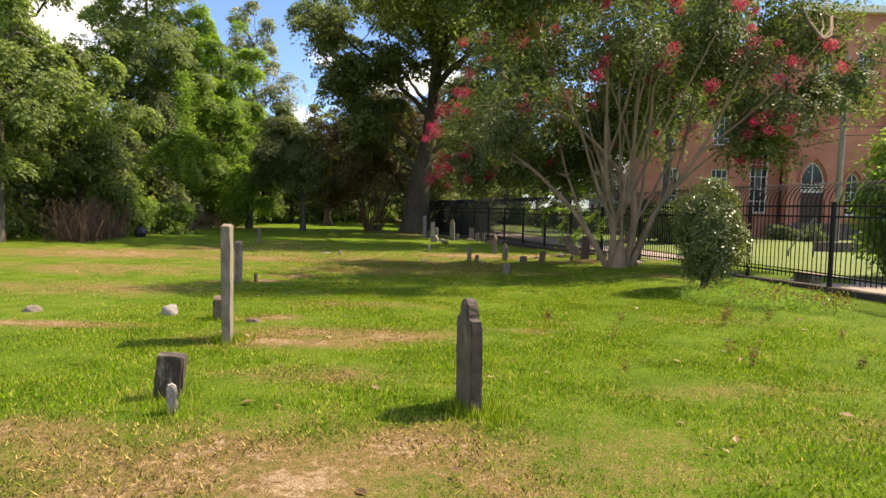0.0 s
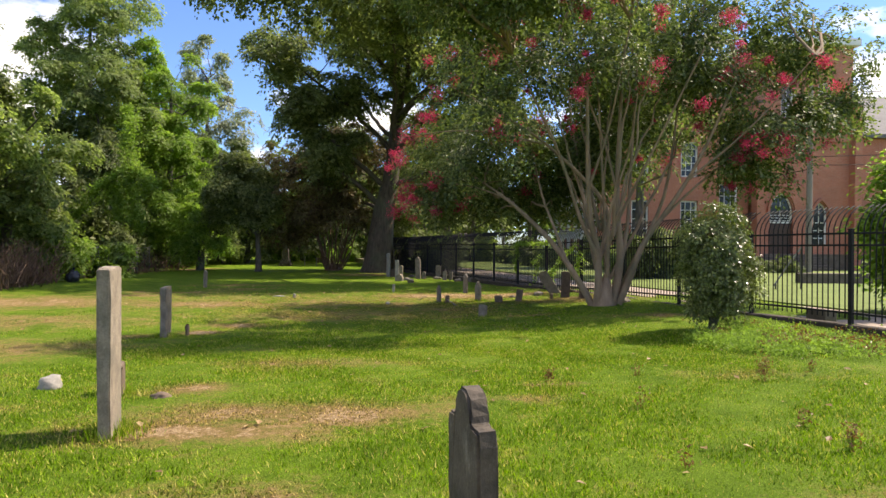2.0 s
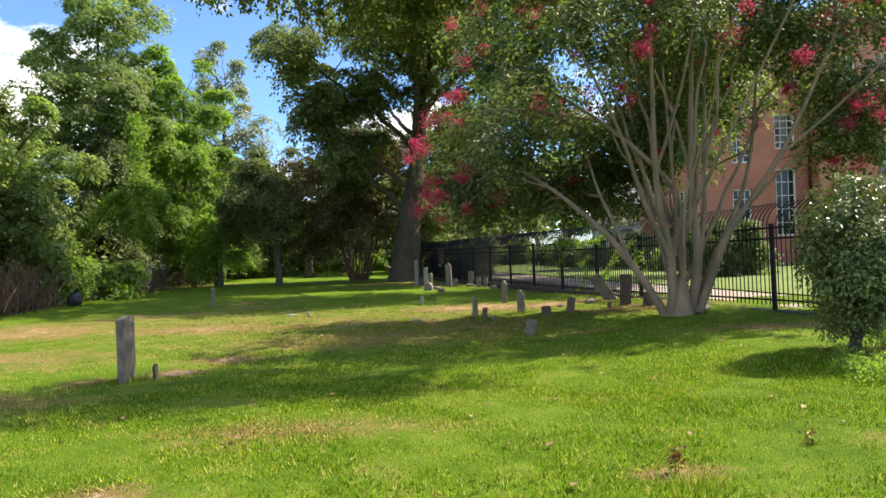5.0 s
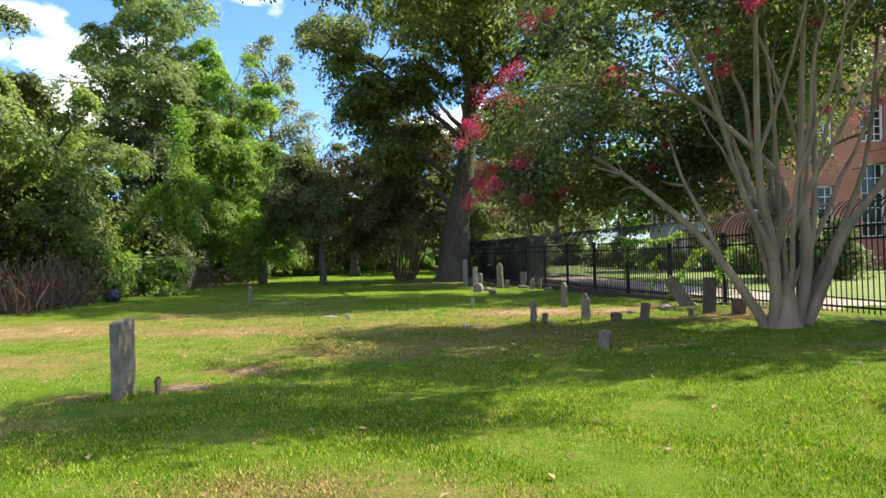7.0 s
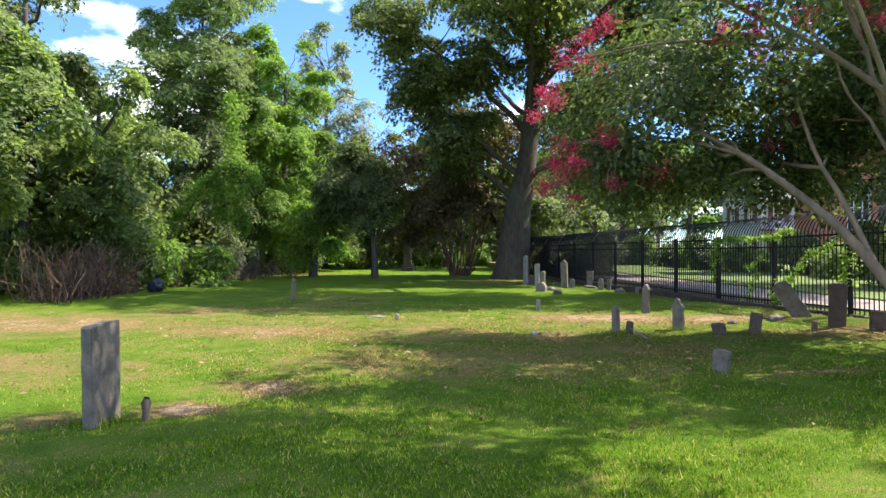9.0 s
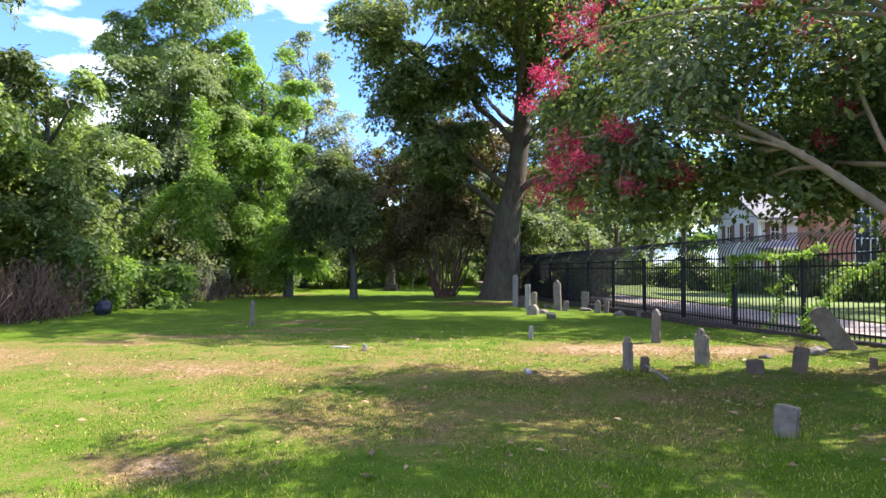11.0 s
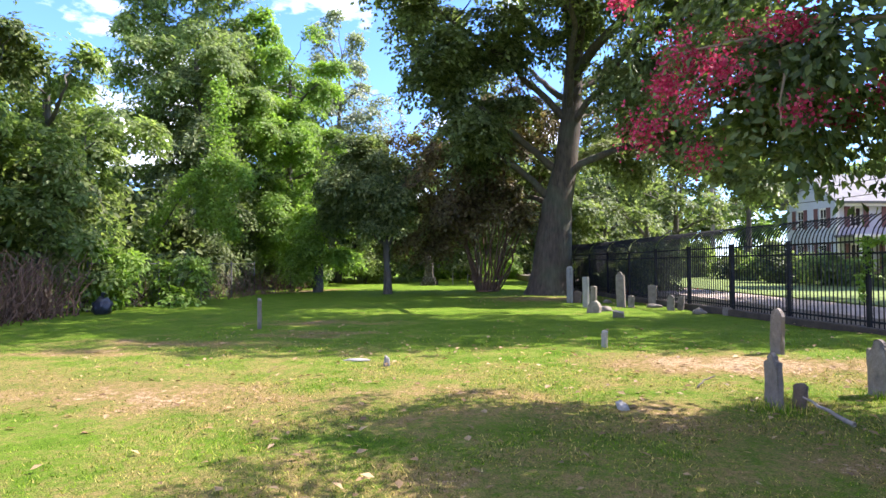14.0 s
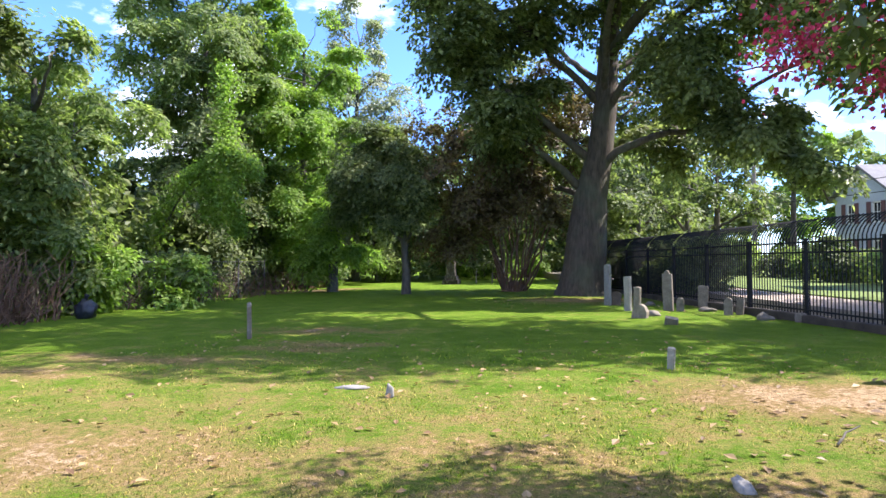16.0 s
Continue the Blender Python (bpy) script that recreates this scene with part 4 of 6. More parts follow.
oak_lobes = [
    (-3.4, -2.0, 7.2, 1.8, 2.0, 1.4, 130), (-4.4, -3.0, 9.8, 2.0, 2.4, 1.7, 160), (-5.8, -3.0, 13.0, 2.4, 2.6, 1.7, 190), (-2.4, -2.2, 10.8, 2.2, 2.0, 1.8, 160), (-2.2, -1.4, 8.4, 1.4, 1.4, 1.2, 70),
    (-2.8, 0.8, 5.6, 1.6, 1.4, 1.0, 80), (0.5, -3.0, 13.4, 4.4, 4.0, 2.2, 330), (4.0, -2.0, 8.6, 2.2, 1.9, 1.6, 160), (6.2, -2.5, 6.2, 2.0, 1.8, 1.3, 130), (8.0, -3.0, 4.8, 1.3, 1.2, 0.9, 60),
    (6.0, -2.5, 11.2, 3.4, 2.8, 2.0, 250), (9.6, -2.0, 9.0, 2.4, 2.4, 1.9, 160), (7.6, -3.0, 14.2, 3.6, 2.2, 2.0, 220), (-3.0, 4.4, 9.0, 3.0, 2.4, 2.4, 150), (3.6, 4.6, 9.4, 3.6, 2.4, 2.6, 180), (3.0, 1.6, 6.2, 2.0, 1.2, 1.0, 90),
    (-1.4, 2.4, 6.0, 1.8, 1.2, 1.2, 80), (2.0, -1.0, 11.0, 2.0, 1.6, 1.4, 90),
]
oak_dense = [(1.0, -1.0, 16.0, 6.5, 7.0, 3.0, 220), (1.5, -9.5, 14.0, 7.0, 4.0, 2.0, 290), (4.0, -12.6, 14.5, 6.5, 3.2, 1.8, 250), (-4.5, -11.0, 14.8, 5.0, 4.0, 1.8, 210), (9.0, -10.5, 14.5, 4.0, 4.5, 1.8, 200)]
tree("oak_tree", "great old oak with massive ridged grey trunk", OB, oak_trunk, oak_r, oak_l, oak_lobes, M_OAK, M_BARK, 60, 0.34, 0.21, 21, 2.6, 0.16, 240, heaped=True, gscale=0.5, dense=oak_dense,
     bare=lambda q: q[1] < 0.6 and q[2] < 11.5 and abs(q[0] - 0.125 * q[2]) < (0.85 if q[2] < 6.5 else 0.45))

# bronze-leaved crape clump behind the oak
bl = [limb((0.5 * math.cos(a), 0.5 * math.sin(a), 0), (2.2 * math.cos(a) + 0.3, 2.2 * math.sin(a), 5.0), 0.05, 0.02, 9, 0, 0.2, 300 + k, 0.1) for k, a in enumerate(np.linspace(0, 5.9, 24))]
tree("crape_myrtle", "shaded crape myrtle with many brown stems and bronze leaves", (-5.2, 45.6, -0.56), [(0, 0, -0.1), (0, 0, 0.2), (0, 0, 0.5)], [0.7, 0.5, 0.2], bl,
     [(-1.0, -1.0, 6.4, 3.6, 3.0, 2.6, 210), (1.0, 0, 7.5, 3.0, 3.0, 2.8, 130), (-2.4, -1.6, 4.2, 1.8, 1.6, 1.4, 70), (0.8, -1.6, 4.6, 1.6, 1.4, 1.0, 60), (-2.0, -2.0, 2.8, 1.9, 1.2, 1.3, 70), (-0.4, -2.2, 4.0, 2.0, 1.2, 1.2, 80), (1.6, -2.0, 3.4, 1.2, 1.0, 1.0, 30)], M_BRONZE, M_BRUSH, 84, 0.31, 0.17, 22, 2.4, 0.12, 30, heaped=True)
# round-headed dark tree on the lawn beside the woods
tree("tree", "round-headed dark green tree with slim trunk", (-9.7, 43.0, gzf(-9.7, 43.0)), [(0, 0, -0.1), (0, 0, 1.0), (-0.1, 0, 2.6), (-0.5, 0, 5.2)], [0.24, 0.17, 0.14, 0.06],
     [limb((0, 0, 2.0), (1.3, -0.6, 4.4), 0.08, 0.02, 8, 0, 0.15, 31, 0.2), limb((-0.1, 0, 2.3), (-2.8, -0.6, 4.6), 0.09, 0.02, 8, 0, 0.15, 32, 0.2)],
     [(-1.2, 0, 5.4, 2.1, 2.0, 1.4, 240), (-2.4, -0.6, 4.0, 1.2, 1.2, 1.0, 100), (0.6, -0.6, 4.4, 1.1, 1.1, 1.0, 90), (-1.4, 0, 6.9, 1.2, 1.2, 0.7, 70), (-0.6, -0.8, 3.4, 1.2, 0.9, 0.6, 60), (0.2, 0.6, 5.6, 1.2, 1.2, 1.0, 70)], M_DEEP, M_TRUNK, 80, 0.30, 0.16, 23, 3.0, 0.1, 20, heaped=True)

# the woods along the far side
WOODS = [
    # x, y, crown low, high, radius, leaf, seed, leaf size, density, label
    (-19.4, 42.0, 0.2, 5.8, 2.6, "deep", 71, 0.17, 1.3, "low ivy-smothered tree at the woods edge"),
    (-22.0, 46.0, 1.6, 21.5, 4.6, "wood", 41, 0.20, 1.5, "tall vine-draped woodland tree"),
    (-17.7, 49.0, 2.0, 16.2, 4.3, "lime", 42, 0.20, 1.7, "tall feathery light green woodland tree"),
    (-17.6, 57.0, 3.0, 19.0, 3.8, "pale", 43, 0.18, 1.1, "pale silvery-leaved tall tree in the woods"),
    (-20.5, 44.0, 1.0, 11.5, 2.8, "deep", 44, 0.20, 1.0, "vine-covered dark woodland tree"),
    (-13.9, 44.5, 1.0, 5.5, 1.9, "lime", 45, 0.19, 0.9, "leafy tree at the woodland edge"),
    (-19.0, 32.5, 2.4, 8.6, 3.6, "wood", 46, 0.19, 1.1, "broad drooping woodland-edge tree"),
    (-22.5, 36.0, 2.0, 9.8, 3.4, "wood", 47, 0.20, 0.9, "spreading green woodland tree"),
    (-20.6, 30.5, 3.2, 14.0, 3.8, "deep", 48, 0.19, 1.4, "tall dense woodland-edge tree"),
    (-17.6, 24.5, 3.0, 9.5, 2.8, "wood", 59, 0.19, 1.2, "leafy tree hanging over the lawn edge"),
    (-26.0, 44.0, 0.6, 6.5, 4.0, "deep", 50, 0.24, 0.8, "dark woodland tree behind the edge"),
    (-14.5, 59.0, 1.2, 10.5, 4.2, "deep", 72, 0.22, 0.9, "dark tree at the far end of the lawn"),
    (-8.0, 61.0, 1.6, 10.5, 4.2, "deep", 73, 0.22, 0.9, "dark tree at the far end of the lawn"),
    (-2.0, 57.0, 2.2, 10.0, 3.8, "deep", 74, 0.22, 0.9, "dark spreading tree past the oak"),
    (-21.0, 55.0, 2.0, 13.0, 4.0, "wood", 51, 0.24, 0.9, "tall woodland tree at the far corner"),
    (-18.0, 62.0, 1.5, 12.0, 4.5, "deep", 52, 0.26, 0.9, "dark woodland tree at the far end"),
    (-11.0, 68.0, 1.0, 11.0, 4.5, "wood", 53, 0.26, 0.9, "green woodland tree at the far end"),
    (-4.0, 72.0, 1.0, 11.5, 4.5, "deep", 54, 0.26, 0.9, "dark tree at the far end of the lawn"),
    (3.0, 70.0, 1.5, 12.0, 4.5, "deep", 55, 0.26, 0.9, "dark tree beyond the fence"),
    (-30.0, 33.0, 2.0, 13.0, 5.0, "deep", 57, 0.26, 0.8, "dark tree deep in the woods"),
    (-25.0, 66.0, 2.0, 15.0, 5.5, "deep", 58, 0.3, 0.7, "tall tree deep in the woods"),
]
LEAF = {"deep": M_DEEP, "wood": M_WOOD, "lime": M_LIME, "pale": M_PALE}
for x, y, lo, hi, r, kind_, sd, ls, dens, lb in WOODS:
    r_ = np.random.default_rng(sd)
    z0 = gzf(x, y)
    hh = hi - lo
    lobes = []
    nl = max(4, int(hh / 2.0))
    for k in range(nl):
        u = (k + 0.5) / nl
        rr = r * (0.62 + 0.55 * math.sin(math.pi * min(1, u * 0.9 + 0.12))) * (0.6 if u > 0.85 else 1.0) * 0.70
        a = r_.uniform(0, 6.28)
        rr *= r_.uniform(0.72, 1.0)
        n_l = int(36 * rr * dens * (1.3 if u < 0.7 else 0.9))
        lobes.append((0.45 * r * math.cos(a), 0.45 * r * math.sin(a), lo + hh * u, rr, rr, hh / nl * 0.95, n_l))
        for e in (2.1, 4.2):
            q_ = r_.uniform(0.55, 0.95) * r * (1.05 - 0.5 * u)
            rs_ = rr * r_.uniform(0.3, 0.55)
            lobes.append((q_ * math.cos(a + e), q_ * math.sin(a + e), lo + hh * u + r_.normal() * 0.6, rs_, rs_, rs_ * 0.8, n_l // 4))
    tp = [(0, 0, -0.2), (0.05, 0, 1), (0.1, 0.1, lo + hh * 0.4), (0.2, 0, lo + hh * 0.8)]
    lm = [limb((0.1, 0, lo + hh * q), (r * 0.8 * math.cos(q * 20), r * 0.8 * math.sin(q * 20), lo + hh * q + 1.2), 0.10, 0.02, 8, 0, 0.15, sd + int(q * 10), 0.1) for q in (0.15, 0.3, 0.45, 0.6)]
    tree("tree", lb, (x, y, z0), tp, [0.30, 0.24, 0.18, 0.07], lm, lobes, LEAF[kind_], M_TRUNK, 66 if y < 51 and x > -24 else 34, 0.31, ls if y < 51 and x > -24 else ls * 1.35, sd, 3.2, 0.24, 25, group="woodland trees", wide=0.55, droop=0.25, fingers=6, gscale=0.6, heaped=True)

# ---- undergrowth and woods edge ----


def bush(name, label, x, y, r, h, leaf, seed, n=60, per=60, size=0.12, rad=0.22, category="shrub", group="undergrowth shrubs", z=None):
    z0 = gzf(x, y) if z is None else z
    st = [limb((0, 0, 0), (r * 0.6 * math.cos(a), r * 0.6 * math.sin(a), h * 0.8), 0.03, 0.008, 6, 0, 0.15, seed + k, 0.05) for k, a in enumerate(np.linspace(0, 5.2, 5))]
    q_ = np.random.default_rng(seed + 3)
    lobes = [(0, 0, h * 0.42, r * 0.85, r * 0.85, h * 0.4, n // 2), (r * 0.3, -r * 0.2, h * 0.28, r * 0.9, r * 0.9, h * 0.28, n // 2)]
    for a in q_.uniform(0, 6.28, 6):
        e = q_.uniform(0.3, 0.95)
        lobes.append((e * r * math.cos(a), e * r * math.sin(a), h * q_.uniform(0.35, 0.98), r * q_.uniform(0.25, 0.5), r * q_.uniform(0.25, 0.5), h * q_.uniform(0.12, 0.26), n // 5))
    return tree(name, label, (x, y, z0 - 0.03), [(0, 0, -0.05), (0, 0, 0.12), (0, 0, 0.3)], [0.05, 0.04, 0.02], st, lobes, leaf, M_TRUNK, per, rad, size, seed, 2.4, 0.15, 8, category, group, gscale=0.9)


EDGE = [(-21.0, 36.0, 2.4, 3.6, "wood"), (-21.5, 39.5, 2.2, 3.4, "wood"), (-21.8, 46.0, 2.6, 3.6, "wood"), (-20.0, 49.5, 2.4, 3.8, "wood"), (-20.5, 27.0, 2.6, 3.4, "wood"), (-20.0, 23.0, 2.4, 3.4, "deep"), (-19.5, 53.5, 2.2, 3.4, "deep"),
        (-16.2, 31.8, 1.3, 2.2, "lime"), (-14.9, 33.8, 1.1, 1.5, "lime"), (-16.6, 31.6, 1.4, 2.6, "wood"), (-15.6, 34.5, 1.3, 2.4, "wood"), 
        (-16.2, 49.0, 1.4, 3.0, "wood"), 
        (-20.5, 58.0, 1.8, 3.2, "lime"), (-16.5, 60.5, 1.4, 2.2, "lime"), (-12.0, 63.0, 1.6, 2.4, "lime"), (-8.6, 62.0, 1.5, 2.0, "lime"), (-6.0, 64.0, 1.5, 2.6, "lime"), (-2.5, 61.0, 1.6, 2.6, "wood"),
        (-14.8, 55.0, 1.0, 3.4, "wood")]
for k, (x, y, r, h, kd) in enumerate(EDGE):
    bush("shrub", {"lime": "bright green leafy shrub at the woods edge", "wood": "green leafy shrub at the woods edge", "deep": "dark green shrub under the woodland trees"}[kd],
         x, y, r, h, LEAF[kd], 500 + 10 * k, int(34 * r), 70, 0.16, 0.24)
# a vine-hung leaning limb on the tall tree and brown hanging vines
r_ = np.random.default_rng(91)
ch = []
for k in range(560):
    y = r_.uniform(25.5, 30) if k < 380 else r_.uniform(33, 48)
    x = -15.9 - 0.2 * (y - 28) * (1 if y < 28 else 0.05) + r_.normal() * 0.45
    z = gzf(x, y)
    h = r_.uniform(0.5, 1.9) if k < 380 else r_.uniform(0.4, 1.3)
    ch.append(tube_np(bend((x, y, z - 0.05), (x + r_.normal() * 0.5, y + r_.normal() * 0.5, z + h), 6, 0, 0.5, 900 + k), np.linspace(0.02, 0.008, 6), 4))
v, f = join_np(ch)
tagged(new("brush", mesh_np("brush", v, f, [M_BRUSH])), "tangled dry brown vines along the woods edge", "brush", kind="stuff")
# hanging vine sleeve on the tall tree
r_ = np.random.default_rng(92)
vine_c = np.concatenate([bend((-16.0, 38.9, 5.7), (-19.6, 38.4, 1.4), 46, 0, 0.2, 5, 0.5), bend((-16.0, 38.9, 5.4), (-14.8, 39.0, 4.4), 22, 0, 0.2, 6, 0.3),
                         bend((-16.4, 39.4, 9.2), (-16.0, 38.9, 5.2), 26, 0, 0.2, 7), bend((-16.0, 38.9, 5.2), (-15.4, 38.8, 2.0), 30, 0, 0.25, 8), bend((-17.0, 38.8, 4.6), (-16.4, 38.6, 2.6), 24, 0, 0.3, 9)])
v, f = leaf_np(spread(vine_c, 75, 0.26, r_), 0.14, r_, 0.7)
th = empty("climbing_vine", "sunlit climbing vine draped over the tall tree", "vine")
part_mesh("leaves", mesh_np("leaves", v, f, [M_LIME]), th)
v, f = tube_np(bend((-16.0, 38.95, 5.7), (-19.6, 38.5, 1.4), 12, 0, 0.1, 5, 0.4), np.linspace(0.06, 0.03, 12), 6)
part_mesh("stem", mesh_np("stem", v, f, [M_TRUNK], True), th)
v, f = tube_np(bend((-19.6, 38.5, 1.4), (-19.7, 38.5, gzf(-19.7, 38.5) - 0.05), 5), np.linspace(0.035, 0.04, 5), 6)
part_mesh("stem", mesh_np("stem", v, f, [M_TRUNK], True), th)

# chain-link fence at the woods edge
cl = empty("chain_link_fence", "old galvanised chain-link fence overgrown by vines", "fence")
CLP = [(-15.9, 31.0), (-15.2, 33.5), (-15.5, 36.5), (-15.9, 39.5), (-16.4, 42.5)]
pm = mesh_np("post", *tube_np([(0, 0, -0.1), (0, 0, 0.8), (0, 0, 1.6)], [0.03] * 3, 8), [M_STEEL], True)
for x, y in CLP:
    part_mesh("post", pm, cl, "", Matrix.Translation((x, y, gzf(x, y))))
for (x0, y0), (x1, y1) in zip(CLP, CLP[1:]):
    part_mesh("top_rail", mesh_np("top_rail", *tube_np([(x0, y0, gzf(x0, y0) + 1.5), (x1, y1, gzf(x1, y1) + 1.5)], [0.014, 0.014], 6), [M_STEEL], True), cl)
    ch = []
    L = math.hypot(x1 - x0, y1 - y0)
    for k in range(-12, int(L / 0.12) + 1):
        for sgn in (1, -1):
            a0, a1 = (k * 0.12, k * 0.12 + 1.45) if sgn > 0 else (k * 0.12 + 1.45, k * 0.12)
            pts = []
            for u in (0.0, 1.0):
                s_ = a0 + (a1 - a0) * u
                pts.append((s_, 0.05 + 1.45 * u))
            (s0, z0), (s1, z1) = pts
            c0, c1 = min(max(s0, 0), L), min(max(s1, 0), L)
            if c0 == c1:
                continue
            zz0, zz1 = z0 + (z1 - z0) * (c0 - s0) / (s1 - s0), z0 + (z1 - z0) * (c1 - s0) / (s1 - s0)
            g0 = gzf(x0, y0)
            ch.append(tube_np([(x0 + (x1 - x0) * c0 / L, y0 + (y1 - y0) * c0 / L, g0 + zz0), (x0 + (x1 - x0) * c1 / L, y0 + (y1 - y0) * c1 / L, g0 + zz1)], [0.0016, 0.0016], 3))
    v, f = join_np(ch)
    tagged(part_mesh("wire_mesh", mesh_np("wire_mesh", v, f, [M_STEEL]), cl), kind="stuff")

# far woods all round, one mass of foliage
r_ = np.random.default_rng(93)
ang = np.concatenate([r_.uniform(0, 2 * np.pi, 2600), r_.uniform(radians(80), radians(150), 1500)])
rad_ = r_.uniform(66, 84, len(ang))
hgt = (7.0 + 3.0 * np.sin(ang * 5) + 2.0 * np.sin(ang * 13 + 1)) * r_.uniform(0.0, 1.0, len(ang)) ** 0.7
C = np.stack([-4 + rad_ * np.cos(ang), 22 + rad_ * np.sin(ang), hgt + 0.3], -1)
bear = np.degrees(np.arctan2(C[:, 0], C[:, 1]))
C = C[~((bear > 9) & (bear < 62))]
v, f = leaf_np(spread(C, 18, 1.3, r_, 0.6), 0.85, r_, 0.7, out=-0.6)
tagged(new("far_woods", mesh_np("far_woods", v, f, [M_DEEP])), "distant dense green woods round the graveyard", "woods", kind="stuff")

r_ = np.random.default_rng(94)
n_ = 1300
C = np.stack([r_.uniform(-26, -18.2, n_), r_.uniform(22, 60, n_), 0.2 + 4.2 * r_.uniform(0, 1, n_) ** 1.4], -1)
D = np.stack([r_.uniform(-22, 8, 620), r_.uniform(64, 69, 620), 0.1 + 4.0 * r_.uniform(0, 1, 620) ** 1.3], -1)
C = np.concatenate([C, D])
C[:, 2] += gz(C[:, 0], C[:, 1])
v, f = leaf_np(spread(C, 18, 0.55, r_, 0.7), 0.36, r_, 0.6, out=-0.3)
tagged(new("undergrowth", mesh_np("undergrowth", v, f, [M_DEEP])), "tangled green undergrowth beneath the woodland trees", "undergrowth", kind="stuff")

# ---- beyond the fence: street, church, house ----


def strip(name, label, o0, o1, s0, s1, z, mtl, thick=0.12, category="pavement"):
    """A slab along the fence between two offsets towards the street."""
    c = [F0 + FD * s + FN * o for s, o in ((s0, o0), (s1, o0), (s1, o1), (s0, o1))]
    vs = [(p.x, p.y, z - thick) for p in c] + [(p.x, p.y, z) for p in c]
    fs = [(0, 1, 2, 3), (4, 7, 6, 5), (0, 4, 5, 1), (1, 5, 6, 2), (2, 6, 7, 3), (3, 7, 4, 0)]
    return tagged(new(name, mesh_np(name, vs, fs, [mtl])), label, category, kind="structure")


strip("pavement_1", "pale sunlit concrete pavement beyond the iron fence", 0.9, 3.2, -12, 60, -0.16, M_PAVE, 0.6)
strip("lawn_strip", "mown green lawn in front of the church", 3.25, 40, -14, 22, -0.12, M_LAWN, 0.5, "lawn")
strip("lawn_verge", "mown green lawn in front of the house", 3.25, 40, 22.01, 80, -0.12, M_LAWN, 0.5, "lawn")


def facade(name, origin, turn, w, h, holes, thick, mtl, parent, gable=0.0):
    """A wall with real openings; holes: x0, z0, x1, z1, pointed. Local x along the wall, y inwards."""
    bm = bmesh.new()
    xs = sorted({0.0, w, *[v for q in holes for v in (q[0], q[2])]})
    zs = sorted({0.0, h, *[v for q in holes for v in (q[1], q[3])]})
    cache = {}

    def vert(x, z):
        k = (round(x, 4), round(z, 4))
        if k not in cache:
            cache[k] = bm.verts.new((x, 0, z))
        return cache[k]

    for a, b in zip(xs, xs[1:]):
        for c, d in zip(zs, zs[1:]):
            mx, mz = (a + b) / 2, (c + d) / 2
            if not any(q[0] < mx < q[2] and q[1] < mz < q[3] for q in holes):
                bm.faces.new([vert(a, c), vert(b, c), vert(b, d), vert(a, d)])
    for x0, z0, x1, z1, pt in holes:
        if pt:
            hw = (x1 - x0) / 2
            zsp = z1 - hw * 1.732
            arc = [(x1 - 2 * hw * math.cos(u), zsp + 2 * hw * math.sin(u)) for u in np.linspace(0, math.pi / 3, 7)]
            for side in (0, 1):
                pts = [(p[0] if side == 0 else x0 + x1 - p[0], p[1]) for p in arc]
                corner = (x0 if side == 0 else x1, z1)
                for p, q in zip(pts, pts[1:]):
                    bm.faces.new([bm.verts.new((p[0], 0, p[1])), bm.verts.new((q[0], 0, q[1])), bm.verts.new((corner[0], 0, corner[1]))])
    if gable:
        bm.faces.new([vert(0, h), vert(w, h), bm.verts.new((w / 2, 0, h + gable))])
    r = bmesh.ops.extrude_face_region(bm, geom=list(bm.faces))
    bmesh.ops.translate(bm, vec=(0, thick, 0), verts=[v for v in r["geom"] if isinstance(v, bmesh.types.BMVert)])
    return part(name, bm, mtl, parent, m=pose(*origin, 0, 0, turn))


def bar(a, b, w, d, bm):
    """A bar in the wall's plane from a to b (x, z), w wide, d deep."""
    a, b = Vector((a[0], 0, a[1])), Vector((b[0], 0, b[1]))
    u = (b - a).normalized()
    s = Vector((-u.z, 0, u.x)) * (w / 2)
    vs = [bm.verts.new(p + Vector((0, y, 0))) for y in (0, d) for p in (a - s, b - s, b + s, a + s)]
    for q in ((0, 1, 2, 3), (7, 6, 5, 4), (0, 4, 5, 1), (1, 5, 6, 2), (2, 6, 7, 3), (3, 7, 4, 0)):
        bm.faces.new([vs[k] for k in q])


